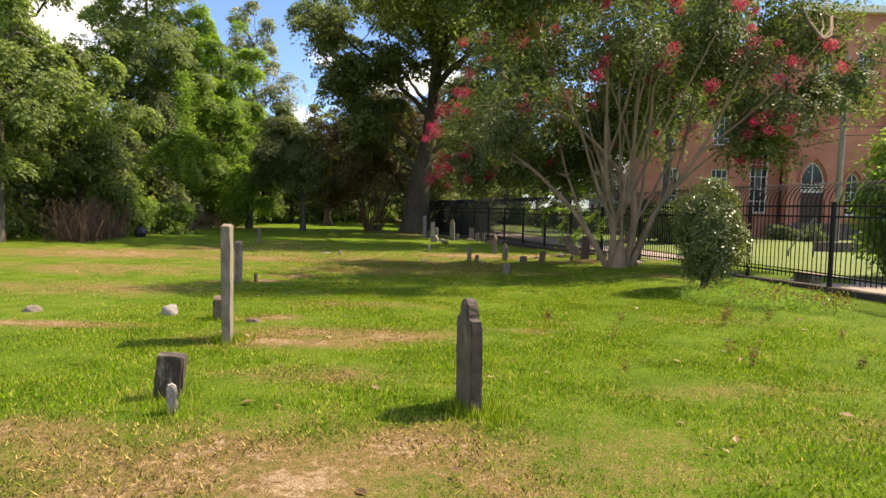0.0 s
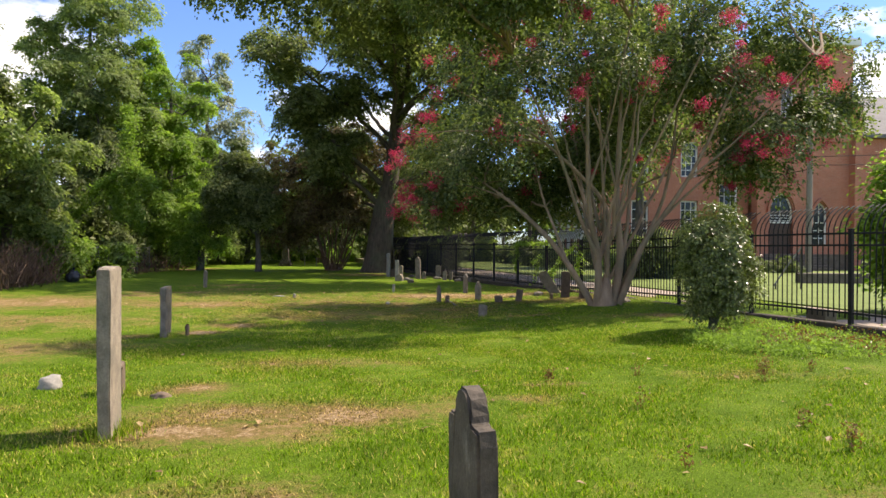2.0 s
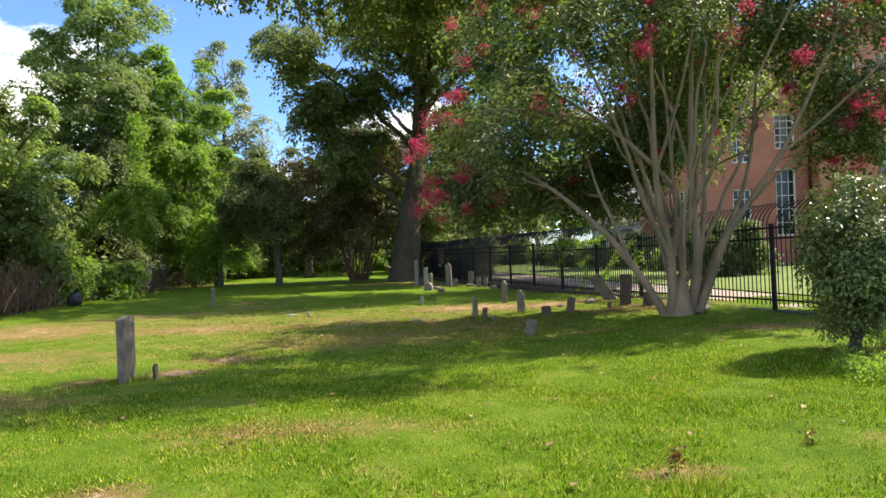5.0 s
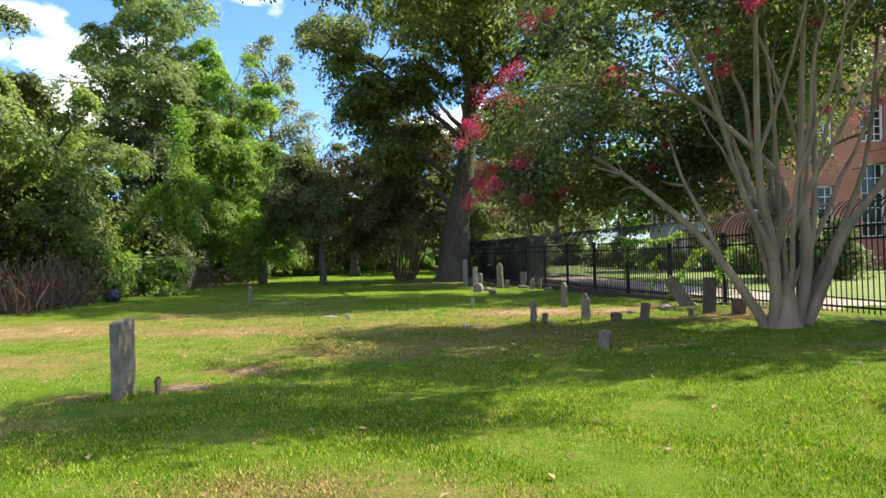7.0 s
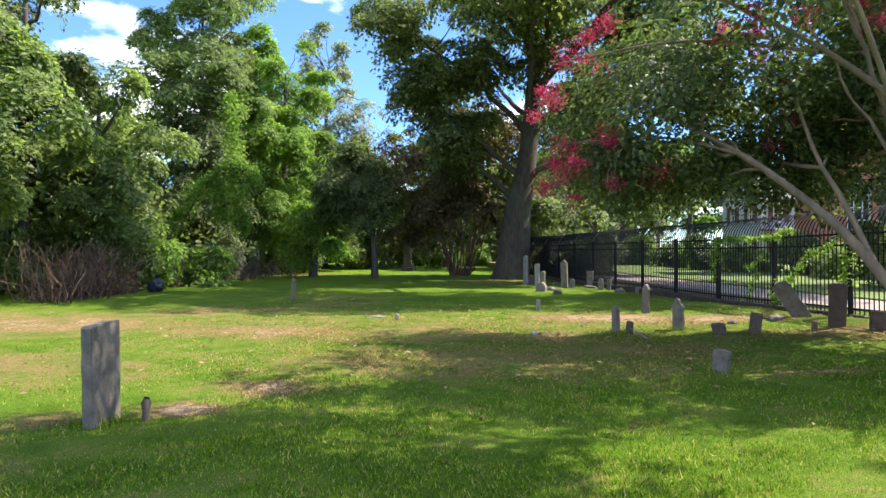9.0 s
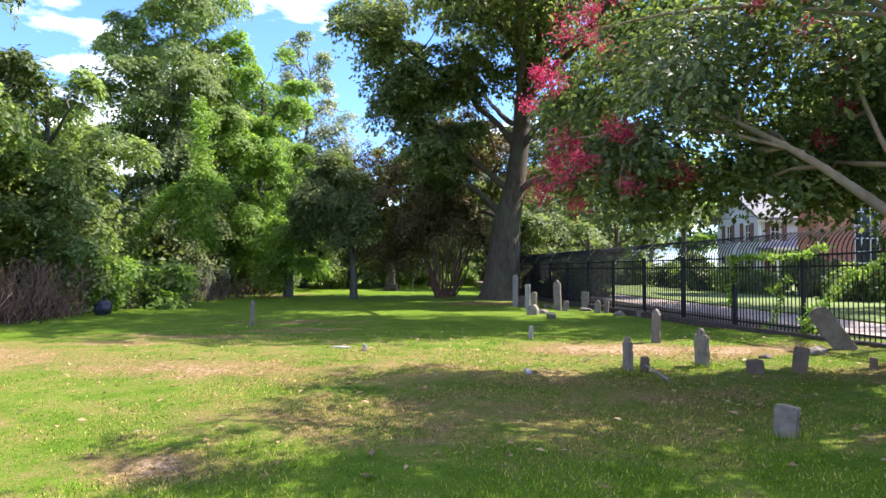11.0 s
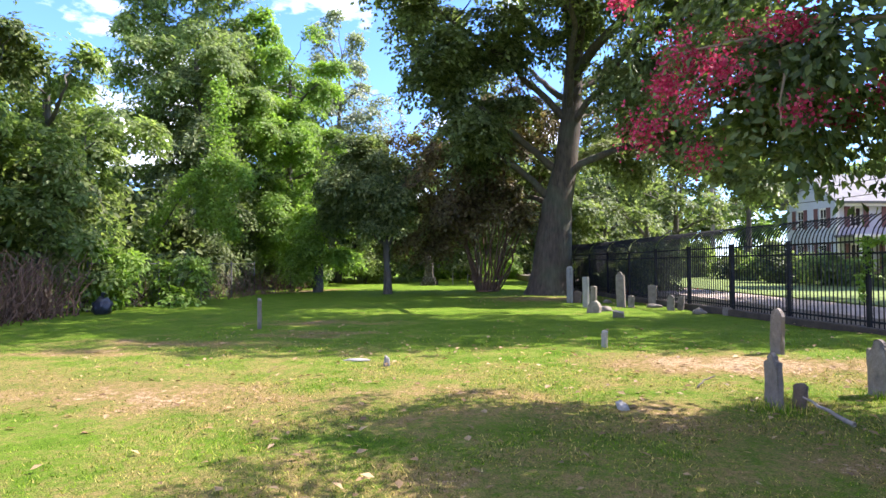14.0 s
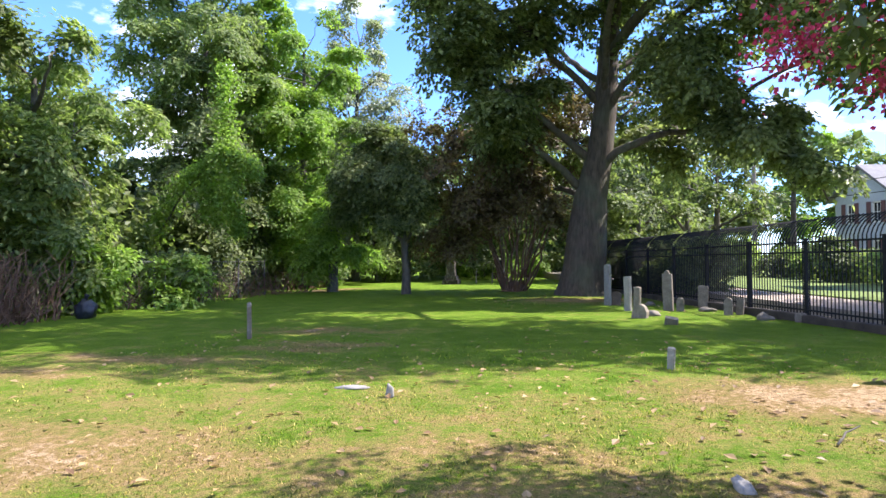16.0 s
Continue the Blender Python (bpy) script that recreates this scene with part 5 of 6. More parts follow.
def window(q, origin, turn, parent, cols=2, rows=4, depth=0.14):
    """A white sash or lancet with glazing bars and a dark pane, set back in its opening."""
    x0, z0, x1, z1, pt = q
    m = pose(*origin, 0, 0, turn) @ Matrix.Translation((0, depth, 0))
    bm = bmesh.new()
    hw = (x1 - x0) / 2
    zsp = z1 - hw * 1.732 if pt else z1
    t_ = 0.11
    bar((x0 + t_ / 2, z0), (x0 + t_ / 2, zsp), t_, 0.09, bm)
    bar((x1 - t_ / 2, z0), (x1 - t_ / 2, zsp), t_, 0.09, bm)
    bar((x0, z0 + t_ / 2), (x1, z0 + t_ / 2), t_, 0.092, bm)
    if pt:
        arc = [(x1 - 2 * hw * math.cos(u), zsp + 2 * hw * math.sin(u)) for u in np.linspace(0, math.pi / 3, 7)]
        for p, r in zip(arc, arc[1:]):
            bar((p[0] + 0.04, p[1]), (r[0] + 0.02, r[1] - 0.04), t_, 0.09, bm)
            bar((x0 + x1 - p[0] - 0.04, p[1]), (x0 + x1 - r[0] - 0.02, r[1] - 0.04), t_, 0.09, bm)
    else:
        bar((x0, z1 - t_ / 2), (x1, z1 - t_ / 2), t_, 0.092, bm)
    w_ = part("window", bm, M_WHITE, parent, "white painted window frame", m=m)
    xs_ = [(x0 + (x1 - x0) * k / cols, z0 + 0.05, x0 + (x1 - x0) * k / cols, z1 - 0.08, 0.045, 0.04) for k in range(1, cols)]
    zs_ = [(x0 + 0.05, z0 + (zsp - z0) * k / rows, x1 - 0.05, z0 + (zsp - z0) * k / rows, 0.05, 0.044) for k in range(1, rows)]
    for xa, za, xb, zb, wd, dp in xs_ + zs_:
        bm = bmesh.new()
        bar((xa, za), (xb, zb), wd, dp, bm)
        part("glazing_bar", bm, M_WHITE, w_, m=Matrix.Translation((0, 0.02, 0)))
    bm = bmesh.new()
    bar(((x0 + x1) / 2, z0), ((x0 + x1) / 2, z1), (x1 - x0), 0.01, bm)
    part("pane", bm, M_GLASS, w_, "dark window glass", m=Matrix.Translation((0, 0.07, 0)))
    return w_


church = empty("church", "orange-red brick church with white gothic windows", "church", Matrix.Translation((0, 0, -0.12)))
TW = [(0.75, 0.9, 2.35, 5.2, True), (3.75, 1.6, 4.75, 4.55, True), (1.4, 10.2, 2.3, 12.6, True), (4.0, 10.2, 4.9, 12.6, False)]
facade("tower_wall", (23.4, 42.5, 0), 0, 6.4, 15.0, TW, 0.4, M_BRICK, church)
for q in [(0.75, 3.1, 2.35, 5.2, True)] + TW[1:]:
    window(q, (23.4, 42.5, 0), 0, church)
part("tower_body", bm_box(6.38, 6.0, 14.98, (26.6, 45.92, 0)), M_BRICK, church)
part("cornice", bm_box(7.0, 7.0, 0.5, (26.6, 45.6, 15.0), 0.08), M_WHITE, church, "white painted cornice")
for x in (23.15, 29.85):
    part("buttress", bm_box(0.5, 0.7, 11.0, (x, 42.25, 0), 0.03), M_BRICK, church)
    part("buttress_cap", bm_box(0.56, 0.76, 0.15, (x, 42.25, 11.0), 0.03), M_CONC, church)
part("plinth", bm_box(16.4, 0.12, 1.05, (31.6, 42.43, 0), 0.02), M_CONC, church, "grey stone plinth course")
part("string_course", bm_box(6.0, 0.12, 0.25, (26.6, 42.42, 8.6), 0.02), M_BRICK, church)
for x0, x1, zt in ((24.0, 25.9, 0.0), (27.0, 28.3, 0.0)):
    bm = bmesh.new()
    cx, hw = (x0 + x1) / 2, (x1 - x0) / 2
    zs_ = (5.2 if x0 < 25 else 4.55) - hw * 1.45
    arc = [(cx + hw - 2 * hw * math.cos(u), zs_ + 2 * hw * math.sin(u)) for u in np.linspace(0, math.pi / 3, 7)]
    for p, r in zip(arc, arc[1:]):
        bar(p, r, 0.16, 0.16, bm)
        bar((2 * cx - p[0], p[1]), (2 * cx - r[0], r[1]), 0.16, 0.16, bm)
    part("hood_mould", bm, M_BRICK, church, m=Matrix.Translation((0, 42.36, 0)))
part("church_door", bm_box(1.6, 0.08, 2.2, (24.95, 42.72, 0.9), 0.02), M_DOOR, church, "dark panelled wooden door")
LW = [(1.6, 1.4, 2.8, 4.6, False), (5.0, 1.4, 6.2, 4.6, False), (7.7, 1.6, 9.0, 5.8, False), (1.6, 6.2, 2.8, 8.6, False), (5.0, 6.2, 6.2, 8.6, False), (7.7, 7.0, 9.0, 9.2, False)]
facade("nave_wall", (13.4, 43.4, 0), 0, 9.75, 10.5, LW, 0.4, M_BRICK, church, 3.6)
for q in LW:
    window(q, (13.4, 43.4, 0), 0, church, 3, 5)
part("nave_body", bm_box(9.7, 2.0, 10.48, (18.28, 44.85, 0)), M_BRICK, church)
bm = bmesh.new()
vs = [bm.verts.new(p) for p in ((13.1, 43.2, 10.4), (18.28, 43.2, 14.3), (23.45, 43.2, 10.4), (13.1, 46.2, 10.4), (18.28, 46.2, 14.3), (23.45, 46.2, 10.4),
                                (13.1, 43.2, 10.2), (18.28, 43.2, 14.1), (23.45, 43.2, 10.2), (13.1, 46.2, 10.2), (18.28, 46.2, 14.1), (23.45, 46.2, 10.2))]
for q in ((0, 3, 4, 1), (1, 4, 5, 2), (6, 7, 10, 9), (7, 8, 11, 10), (0, 1, 7, 6), (1, 2, 8, 7), (3, 9, 10, 4), (4, 10, 11, 5), (0, 6, 9, 3), (2, 5, 11, 8)):
    bm.faces.new([vs[k] for k in q])
part("roof", bm, M_ROOF, church, "grey shingle roof")
SW = [(1.8, 1.4, 2.9, 4.8, True), (5.2, 1.4, 6.3, 4.8, True), (9.0, 1.4, 10.1, 4.8, True)]
facade("side_wall", (29.95, 43.6, 0), 0, 14.0, 9.4, SW, 0.4, M_BRICK, church)
for q in SW:
    window(q, (29.95, 43.6, 0), 0, church)
part("side_body", bm_box(13.9, 9.0, 9.38, (36.95, 48.6, 0)), M_BRICK, church)
bm = bmesh.new()
vs = [bm.verts.new(p) for p in ((29.9, 43.2, 9.35), (44.2, 43.2, 9.35), (44.2, 48.5, 13.2), (29.9, 48.5, 13.2), (29.9, 43.2, 9.1), (44.2, 43.2, 9.1), (44.2, 54, 9.1), (29.9, 54, 9.1))]
for q in ((0, 1, 2, 3), (0, 4, 5, 1), (2, 6, 7, 3), (4, 7, 6, 5), (1, 5, 6, 2), (0, 3, 7, 4)):
    bm.faces.new([vs[k] for k in q])
part("roof", bm, M_ROOF, church, "pale grey shingle roof")
v, f = tube_np([(30.35, 43.5, 0), (30.35, 43.5, 5), (30.35, 43.5, 9.2)], [0.07] * 3, 8)
part_mesh("downspout", mesh_np("downspout", v, f, [M_WHITE], True), church, "white downspout")
# spire over the nave
bm = bmesh.new()
bmesh.ops.create_cone(bm, cap_ends=True, segments=8, radius1=1.5, radius2=0.05, depth=3.4, matrix=Matrix.Translation((18.6, 45.3, 16.0)))
part("spire", bm, M_ROOF, church, "grey slate spire")
part("spire_base", bm_box(2.2, 2.2, 2.6, (18.6, 45.3, 11.7), 0.05), M_WHITE, church)
for k in range(6):
    part("step", bm_box(4.6, 0.34, 0.17, (24.9, 42.25 - 0.34 * k, 0.0 + 0.17 * (5 - k)), 0.015), M_CONC, church, "grey stone entrance step")
    if k < 5:
        part("step_base", bm_box(4.58, 0.34, 0.17 * (5 - k), (24.9, 42.25 - 0.34 * k, 0.0)), M_CONC, church)

part_w = part("low_wall", bm_box(24, 0.4, 0.45, (28.5, 27.6, -0.15), 0.03), M_CONC, None)
tagged(part_w, "low grey stone wall across the church lawn", "wall", kind="structure")
bush("hedge", "low clipped dark hedge beside the church steps", 21.6, 38.5, 1.6, 1.0, M_DEEP, 820, 120, 60, 0.12, 0.2, "hedge", "church planting", -0.12)
for x, y in ((11.2, 31.0), (13.2, 31.6), (12.2, 32.4)):
    bush("shrub", "dark green shrub across the street", x, y, 1.3, 2.1, M_DEEP, 811 + int(x), 90, 60, 0.14, 0.22, "shrub", "church planting", -0.12)
bush("small_tree", "yellow-green small street tree", 12.0, 16.0, 0.95, 3.9, M_LIME, 830, 150, 80, 0.13, 0.3, "tree", "church planting", -0.12)

# house beyond the street
HC = Vector((16.7, 60.6, -0.12))
hx = math.degrees(math.atan2(FN.y, FN.x))
house = empty("house", "blue-grey clapboard house with white trim and maroon shutters", "house", Matrix.Translation(HC) @ Matrix.Rotation(radians(hx), 4, "Z"))
HW = [(0.9, 3.2, 1.8, 4.6, False), (3.6, 3.2, 4.5, 4.6, False), (6.6, 3.2, 7.5, 4.6, False), (0.9, 0.7, 1.8, 2.1, False), (3.4, 0.2, 4.4, 2.2, False), (6.6, 0.7, 7.5, 2.1, False)]
facade("front_wall", (0, 0, 0), 0, 9.0, 5.1, HW, 0.2, M_SIDING, house)
for q in HW:
    w_ = window(q, (0, 0, 0), 0, house, 2, 2, 0.05)
    for sx in (q[0] - 0.24, q[2] + 0.24):
        part("shutter", bm_box(0.38, 0.05, q[3] - q[1], (sx, -0.03, q[1]), 0.01), M_SHUTTER, house)
GWN = [(1.1, 3.2, 1.9, 4.6, False), (3.5, 3.2, 4.3, 4.6, False), (1.1, 0.7, 1.9, 2.1, False), (3.5, 0.7, 4.3, 2.1, False)]
facade("gable_wall", (0, 5.4, 0), -90, 5.4, 5.1, GWN, 0.2, M_SIDING, house, 1.9)
for q in GWN:
    window(q, (0, 5.4, 0), -90, house, 2, 2, 0.05)
    for sx in (q[0] - 0.24, q[2] + 0.24):
        part("shutter", bm_box(0.05, 0.38, q[3] - q[1], (-0.03, 5.4 - sx, q[1]), 0.01), M_SHUTTER, house)
part("body", bm_box(8.6, 5.0, 5.08, (4.6, 2.75, 0)), M_SIDING, house)
bm = bmesh.new()
vs = [bm.verts.new(p) for p in ((-0.4, -0.45, 4.95), (9.4, -0.45, 4.95), (9.4, 2.7, 7.15), (-0.4, 2.7, 7.15), (-0.4, 5.85, 4.95), (9.4, 5.85, 4.95),
                                (-0.4, -0.45, 4.77), (9.4, -0.45, 4.77), (9.4, 2.7, 6.97), (-0.4, 2.7, 6.97), (-0.4, 5.85, 4.77), (9.4, 5.85, 4.77))]
for q in ((0, 1, 2, 3), (3, 2, 5, 4), (6, 9, 8, 7), (9, 10, 11, 8), (0, 6, 7, 1), (4, 5, 11, 10), (0, 3, 9, 6), (3, 4, 10, 9), (1, 7, 8, 2), (2, 8, 11, 5)):
    bm.faces.new([vs[k] for k in q])
part("roof", bm, M_ROOF, house, "pale grey shingle roof")
for z_, y_ in ((4.62, -0.3), (2.45, -2.0)):
    part("fascia", bm_box(9.7, 0.14, 0.2, (4.5, y_, z_), 0.01), M_WHITE, house)
part("corner_board", bm_box(0.16, 0.16, 4.9, (0.02, 0.02, 0), 0.01), M_WHITE, house)
part("porch_roof", bm_box(9.6, 2.0, 0.16, (4.5, -1.0, 2.5), 0.03), M_ROOF, house)
part("porch_floor", bm_box(9.4, 1.9, 0.35, (4.5, -1.0, 0.0), 0.02), M_CONC, house)
for x in (0.1, 2.3, 4.5, 6.7, 8.9):
    part("porch_post", bm_box(0.16, 0.16, 2.16, (x, -1.85, 0.34), 0.015), M_WHITE, house)

# slanting pale rail on two posts across the street
rail_ = empty("handrail", "pale metal handrail slanting down beside the church lawn", "handrail", Matrix.Translation((13.2, 23.9, -0.12)))
v, f = tube_np([(0, 0, 0.12), (0.5, 0, 0.85), (1.0, -0.05, 1.55)], [0.03] * 3, 8)
part_mesh("rail", mesh_np("rail", v, f, [M_PALESTONE], True), rail_)
for px, hh_ in ((0.05, 0.2), (1.0, 1.6)):
    v, f = tube_np([(px, -0.03, -0.1), (px, -0.03, hh_ * 0.5), (px, -0.03, hh_)], [0.035] * 3, 8)
    part_mesh("post", mesh_np("post", v, f, [M_STEEL], True), rail_)

# utility pole and wires
up = empty("utility_pole", "weathered wooden utility pole with transformer and street lamp arm", "utility pole", Matrix.Translation((24.0, 38.2, -0.12)))
v, f = tube_np([(0, 0, -0.2), (0, 0, 4), (0, 0, 8), (0, 0, 11.2)], [0.19, 0.17, 0.15, 0.13], 12)
part_mesh("pole", mesh_np("pole", v, f, [M_POLE], True), up)
part("crossarm", bm_box(2.4, 0.1, 0.12, (0, -0.15, 10.4), 0.01), M_POLE, up)
v, f = tube_np([(0.35, -0.25, 8.6), (0.35, -0.25, 8.7), (0.35, -0.25, 9.5), (0.35, -0.25, 9.6)], [0.05, 0.24, 0.24, 0.05], 14)
part_mesh("transformer", mesh_np("transformer", v, f, [M_STEEL], True), up, "grey transformer can")
v, f = tube_np([(0, 0, 7.6), (-0.8, -0.5, 8.0), (-1.7, -1.0, 8.1)], [0.035] * 3, 6)
part_mesh("lamp_arm", mesh_np("lamp_arm", v, f, [M_STEEL], True), up)
for k in (-1.1, -0.4, 0.4, 1.1):
    part("insulator", bm_box(0.07, 0.07, 0.14, (k, -0.15, 10.52), 0.02), M_WHITE, up)


def wire(a, b, sag):
    v, f = tube_np(bend(a, b, 16, 0, 0.0, 0, -sag), [0.022] * 16, 5)
    return tagged(new("overhead_wire", mesh_np("overhead_wire", v, f, [M_IRON], True)), "black overhead cable strung from the utility pole", "cable", "overhead wires")


wire((24.0, 38.0, 6.1), (9.0, 62.0, 4.4), 0.6)
wire((24.0, 38.0, 6.8), (10.0, 66.0, 5.4), 0.5)
wire((24.0, 38.0, 6.3), (44.0, 26.0, 7.2), 0.6)
wire((24.0, 38.0, 6.8), (44.0, 27.0, 8.2), 0.6)
wire((22.9, 38.0, 10.5), (44.0, 25.0, 11.0), 0.7)
sp = empty("utility_pole", "distant wooden utility pole", "utility pole", Matrix.Translation((9.5, 64.0, -0.4)))
v, f = tube_np([(0, 0, -0.2), (0, 0, 4), (0, 0, 8)], [0.17, 0.15, 0.12], 10)
part_mesh("pole", mesh_np("pole", v, f, [M_POLE], True), sp)

# street trees and shrubs beyond the fence
STREET = [(11.8, 33.5, 6.0, 14.5, 4.2, "deep", 61, 0.2, 1.5, "tall leafy street tree beyond the iron fence"), (5.5, 56.0, 1.0, 8.0, 3.2, "deep", 62, 0.22, 0.8, "green tree beyond the iron fence"),
          (8.5, 72.0, 1.0, 11.0, 4.6, "deep", 63, 0.28, 0.9, "tall green tree behind the house"), (16.0, 80.0, 2.0, 13.0, 5.0, "lime", 64, 0.30, 0.8, "light green tree behind the house"),
          (27.0, 76.0, 2.0, 13.0, 5.5, "wood", 65, 0.30, 0.8, "tall tree behind the house"), (1.5, 62.0, 1.0, 9.0, 3.4, "deep", 66, 0.24, 0.7, "light green tree past the oak"),
          (22.5, 84.0, 2.0, 13.0, 5.0, "wood", 69, 0.3, 0.9, "green tree in the yard behind the house"), (31.0, 82.0, 2.0, 13.0, 5.0, "lime", 70, 0.3, 0.8, "light green tree in the far yard"),
          (12.5, 66.0, 4.0, 10.0, 3.0, "wood", 67, 0.24, 0.6, "airy light green tree beside the house"), (3.0, 50.0, 0.6, 5.0, 1.8, "deep", 68, 0.18, 0.8, "small dark tree at the end of the fence")]
for x, y, lo, hi, r, kind_, sd, ls, dens, lb in STREET:
    r_ = np.random.default_rng(sd)
    hh = hi - lo
    nl = max(3, int(hh / 2.0))
    lobes = []
    for k in range(nl):
        u = (k + 0.5) / nl
        rr = r * (0.6 + 0.5 * math.sin(math.pi * min(1, u * 0.9 + 0.1)))
        a = r_.uniform(0, 6.28)
        lobes.append((0.3 * r * math.cos(a), 0.3 * r * math.sin(a), lo + hh * u, rr, rr, hh / nl * 0.95, int(15 * rr * dens)))
    lm = [limb((0.1, 0, lo + hh * q), (r * 0.8 * math.cos(q * 20), r * 0.8 * math.sin(q * 20), lo + hh * q + 1.2), 0.10, 0.02, 8, 0, 0.15, sd + int(q * 10), 0.1) for q in (0.1, 0.3, 0.5)]
    tree("tree", lb, (x, y, -0.5 if x < 8 else -0.14), [(0, 0, -0.3), (0, 0, 1), (0.1, 0, lo + hh * 0.4), (0.1, 0, lo + hh * 0.75)], [0.26, 0.22, 0.16, 0.06], lm, lobes, LEAF[kind_], M_TRUNK, 56, 0.38, ls * 1.2, sd, 2.6, 0.30 if sd != 61 else 0.1, 25, group="street trees", heaped=sd != 61)
for k, s in enumerate(np.arange(27.0, 36, 1.5)):
    p = F0 + FD * s + FN * 1.3
    bush("shrub", "dark green hedge shrub behind the iron fence", p.x, p.y, 0.9, 2.1 + 0.25 * math.sin(k * 2.1), M_DEEP, 860 + 7 * k, 70, 60, 0.14, 0.22, "shrub", "hedge behind the fence", -0.5)
for k, s in enumerate(np.arange(22.0, 46, 3.2)):
    p = F0 + FD * s + FN * (10.6 + 0.8 * math.sin(k * 1.7))
    bush("shrub", "leafy garden shrub across the street", p.x, p.y, 1.4, 1.6 + 0.4 * math.sin(k * 2.3), (M_WOOD, M_DEEP)[k % 2], 940 + 7 * k, 60, 70, 0.2, 0.3, "shrub", "garden shrubs across the street", -0.14)
r_ = np.random.default_rng(95)
C = np.stack([5.4 + r_.normal(size=40) * 1.6, 39.6 + r_.normal(size=40) * 0.35, np.full(40, -0.35)], -1)
fb = empty("flower_bed", "bed of bright red flowers beyond the fence", "flower bed")
v, f = leaf_np(spread(C, 40, 0.12, r_), 0.07, r_, 0.9)
part_mesh("blossom", mesh_np("blossom", v, f, [M_RED]), fb)
v, f = leaf_np(spread(C - np.array([0, 0, 0.08]), 40, 0.14, r_), 0.08, r_, 0.5)
part_mesh("foliage", mesh_np("foliage", v, f, [M_DEEP]), fb)

# ---- small things on the lawn ----


def rock(name, label, x, y, sx, sy, sz, seed, mtl, turn=0.0, tilt=0.0, category="stone", group="loose stones"):
    r_ = np.random.default_rng(seed)
    bm = bmesh.new()
    bmesh.ops.create_icosphere(bm, subdivisions=3, radius=1.0)
    for v in bm.verts:
        n_ = noise.noise(v.co * 1.4 + Vector((seed, 0, 0))) * 0.35 + noise.noise(v.co * 3.5 + Vector((seed, 3, 0))) * 0.12
        v.co *= 1 + n_
        v.co.x, v.co.y, v.co.z = v.co.x * sx, v.co.y * sy, max(-0.4, v.co.z) * sz
    ob = part(name, bm, mtl, None, "", True, pose(x, y, gzf(x, y) + sz * 0.25, tilt, 0, turn))
    return tagged(ob, label, category, group)


rock("rock", "rounded pale grey fieldstone in the grass", -4.08, 9.27, 0.13, 0.12, 0.12, 3, M_PALESTONE)
rock("rock", "low grey fieldstone in the grass", -6.09, 9.18, 0.12, 0.10, 0.08, 5, M_STONE)
rock("stone_chip", "flat white broken marble slab in the grass", -4.39, 23.26, 0.20, 0.07, 0.025, 8, M_PALESTONE, 12)
rock("stone_chip", "small white upright marble chip", -3.81, 22.95, 0.05, 0.04, 0.11, 9, M_PALESTONE)
rock("stone_chip", "tilted white marble fragment in the shade", -0.64, 20.75, 0.05, 0.12, 0.06, 10, M_PALESTONE, 25, 15)
rock("stone_chip", "flat brown half-buried stone", 3.39, 22.4, 0.11, 0.08, 0.06, 11, M_BROWNSTONE)
q_ = fence_at(1.0) + FN * 0.45
tagged(part("concrete_block", bm_box(0.45, 0.35, 0.42, (0, 0, -0.2), 0.03), M_CONC, None, "", False, Matrix.Translation(q_) @ Matrix.Rotation(turn_f, 4, "Z")), "weathered concrete block just behind the fence", "block")
rock("rock", "brown clay clod beside the marker", -2.65, 8.72, 0.10, 0.08, 0.05, 13, M_BROWNSTONE)
for k, (x, y) in enumerate([(1.5, 35.0), (2.6, 33.4), (0.2, 37.4), (2.4, 32.6), (-0.1, 33.4), (5.9, 19.0), (4.3, 22.6)]):
    rock("rock", "low grey stone near the fence", x, y, 0.22, 0.15, 0.10, 30 + k, M_STONE, 40 * k)

# rusty stub beside the thick slab
stub = empty("iron_stub", "short rusty iron stub beside the slab marker", "grave marker", Matrix.Translation((-4.32, 14.32, gzf(-4.32, 14.32))))
v, f = tube_np([(0, 0, -0.05), (0.01, 0, 0.1), (0.0, 0.01, 0.17), (0.02, 0.0, 0.22)], [0.045, 0.036, 0.048, 0.025], 8, 0.12, 2)
part_mesh("stub", mesh_np("stub", v, f, [M_BROWNSTONE], True), stub)
v, f = tube_np(bend((1.15, 21.05, gzf(1.15, 21) + 0.12), (1.36, 20.4, gzf(1.36, 20.4) + 0.02), 7, 0, 0.1, 3), np.linspace(0.010, 0.024, 7), 6)
tagged(new("fallen_branch", mesh_np("fallen_branch", v, f, [M_POLE], True)), "dead fallen branch leaning on the footstone", "branch")
v, f = tube_np(bend((0.3, 21.9, gzf(0.3, 21.9) + 0.02), (0.55, 22.15, gzf(0.55, 22.1) + 0.12), 7, 0, 0.3, 4), np.linspace(0.012, 0.006, 7), 5)
tagged(new("fallen_branch", mesh_np("fallen_branch", v, f, [M_TRUNK], True)), "thin pale twig on the straw patch", "branch")

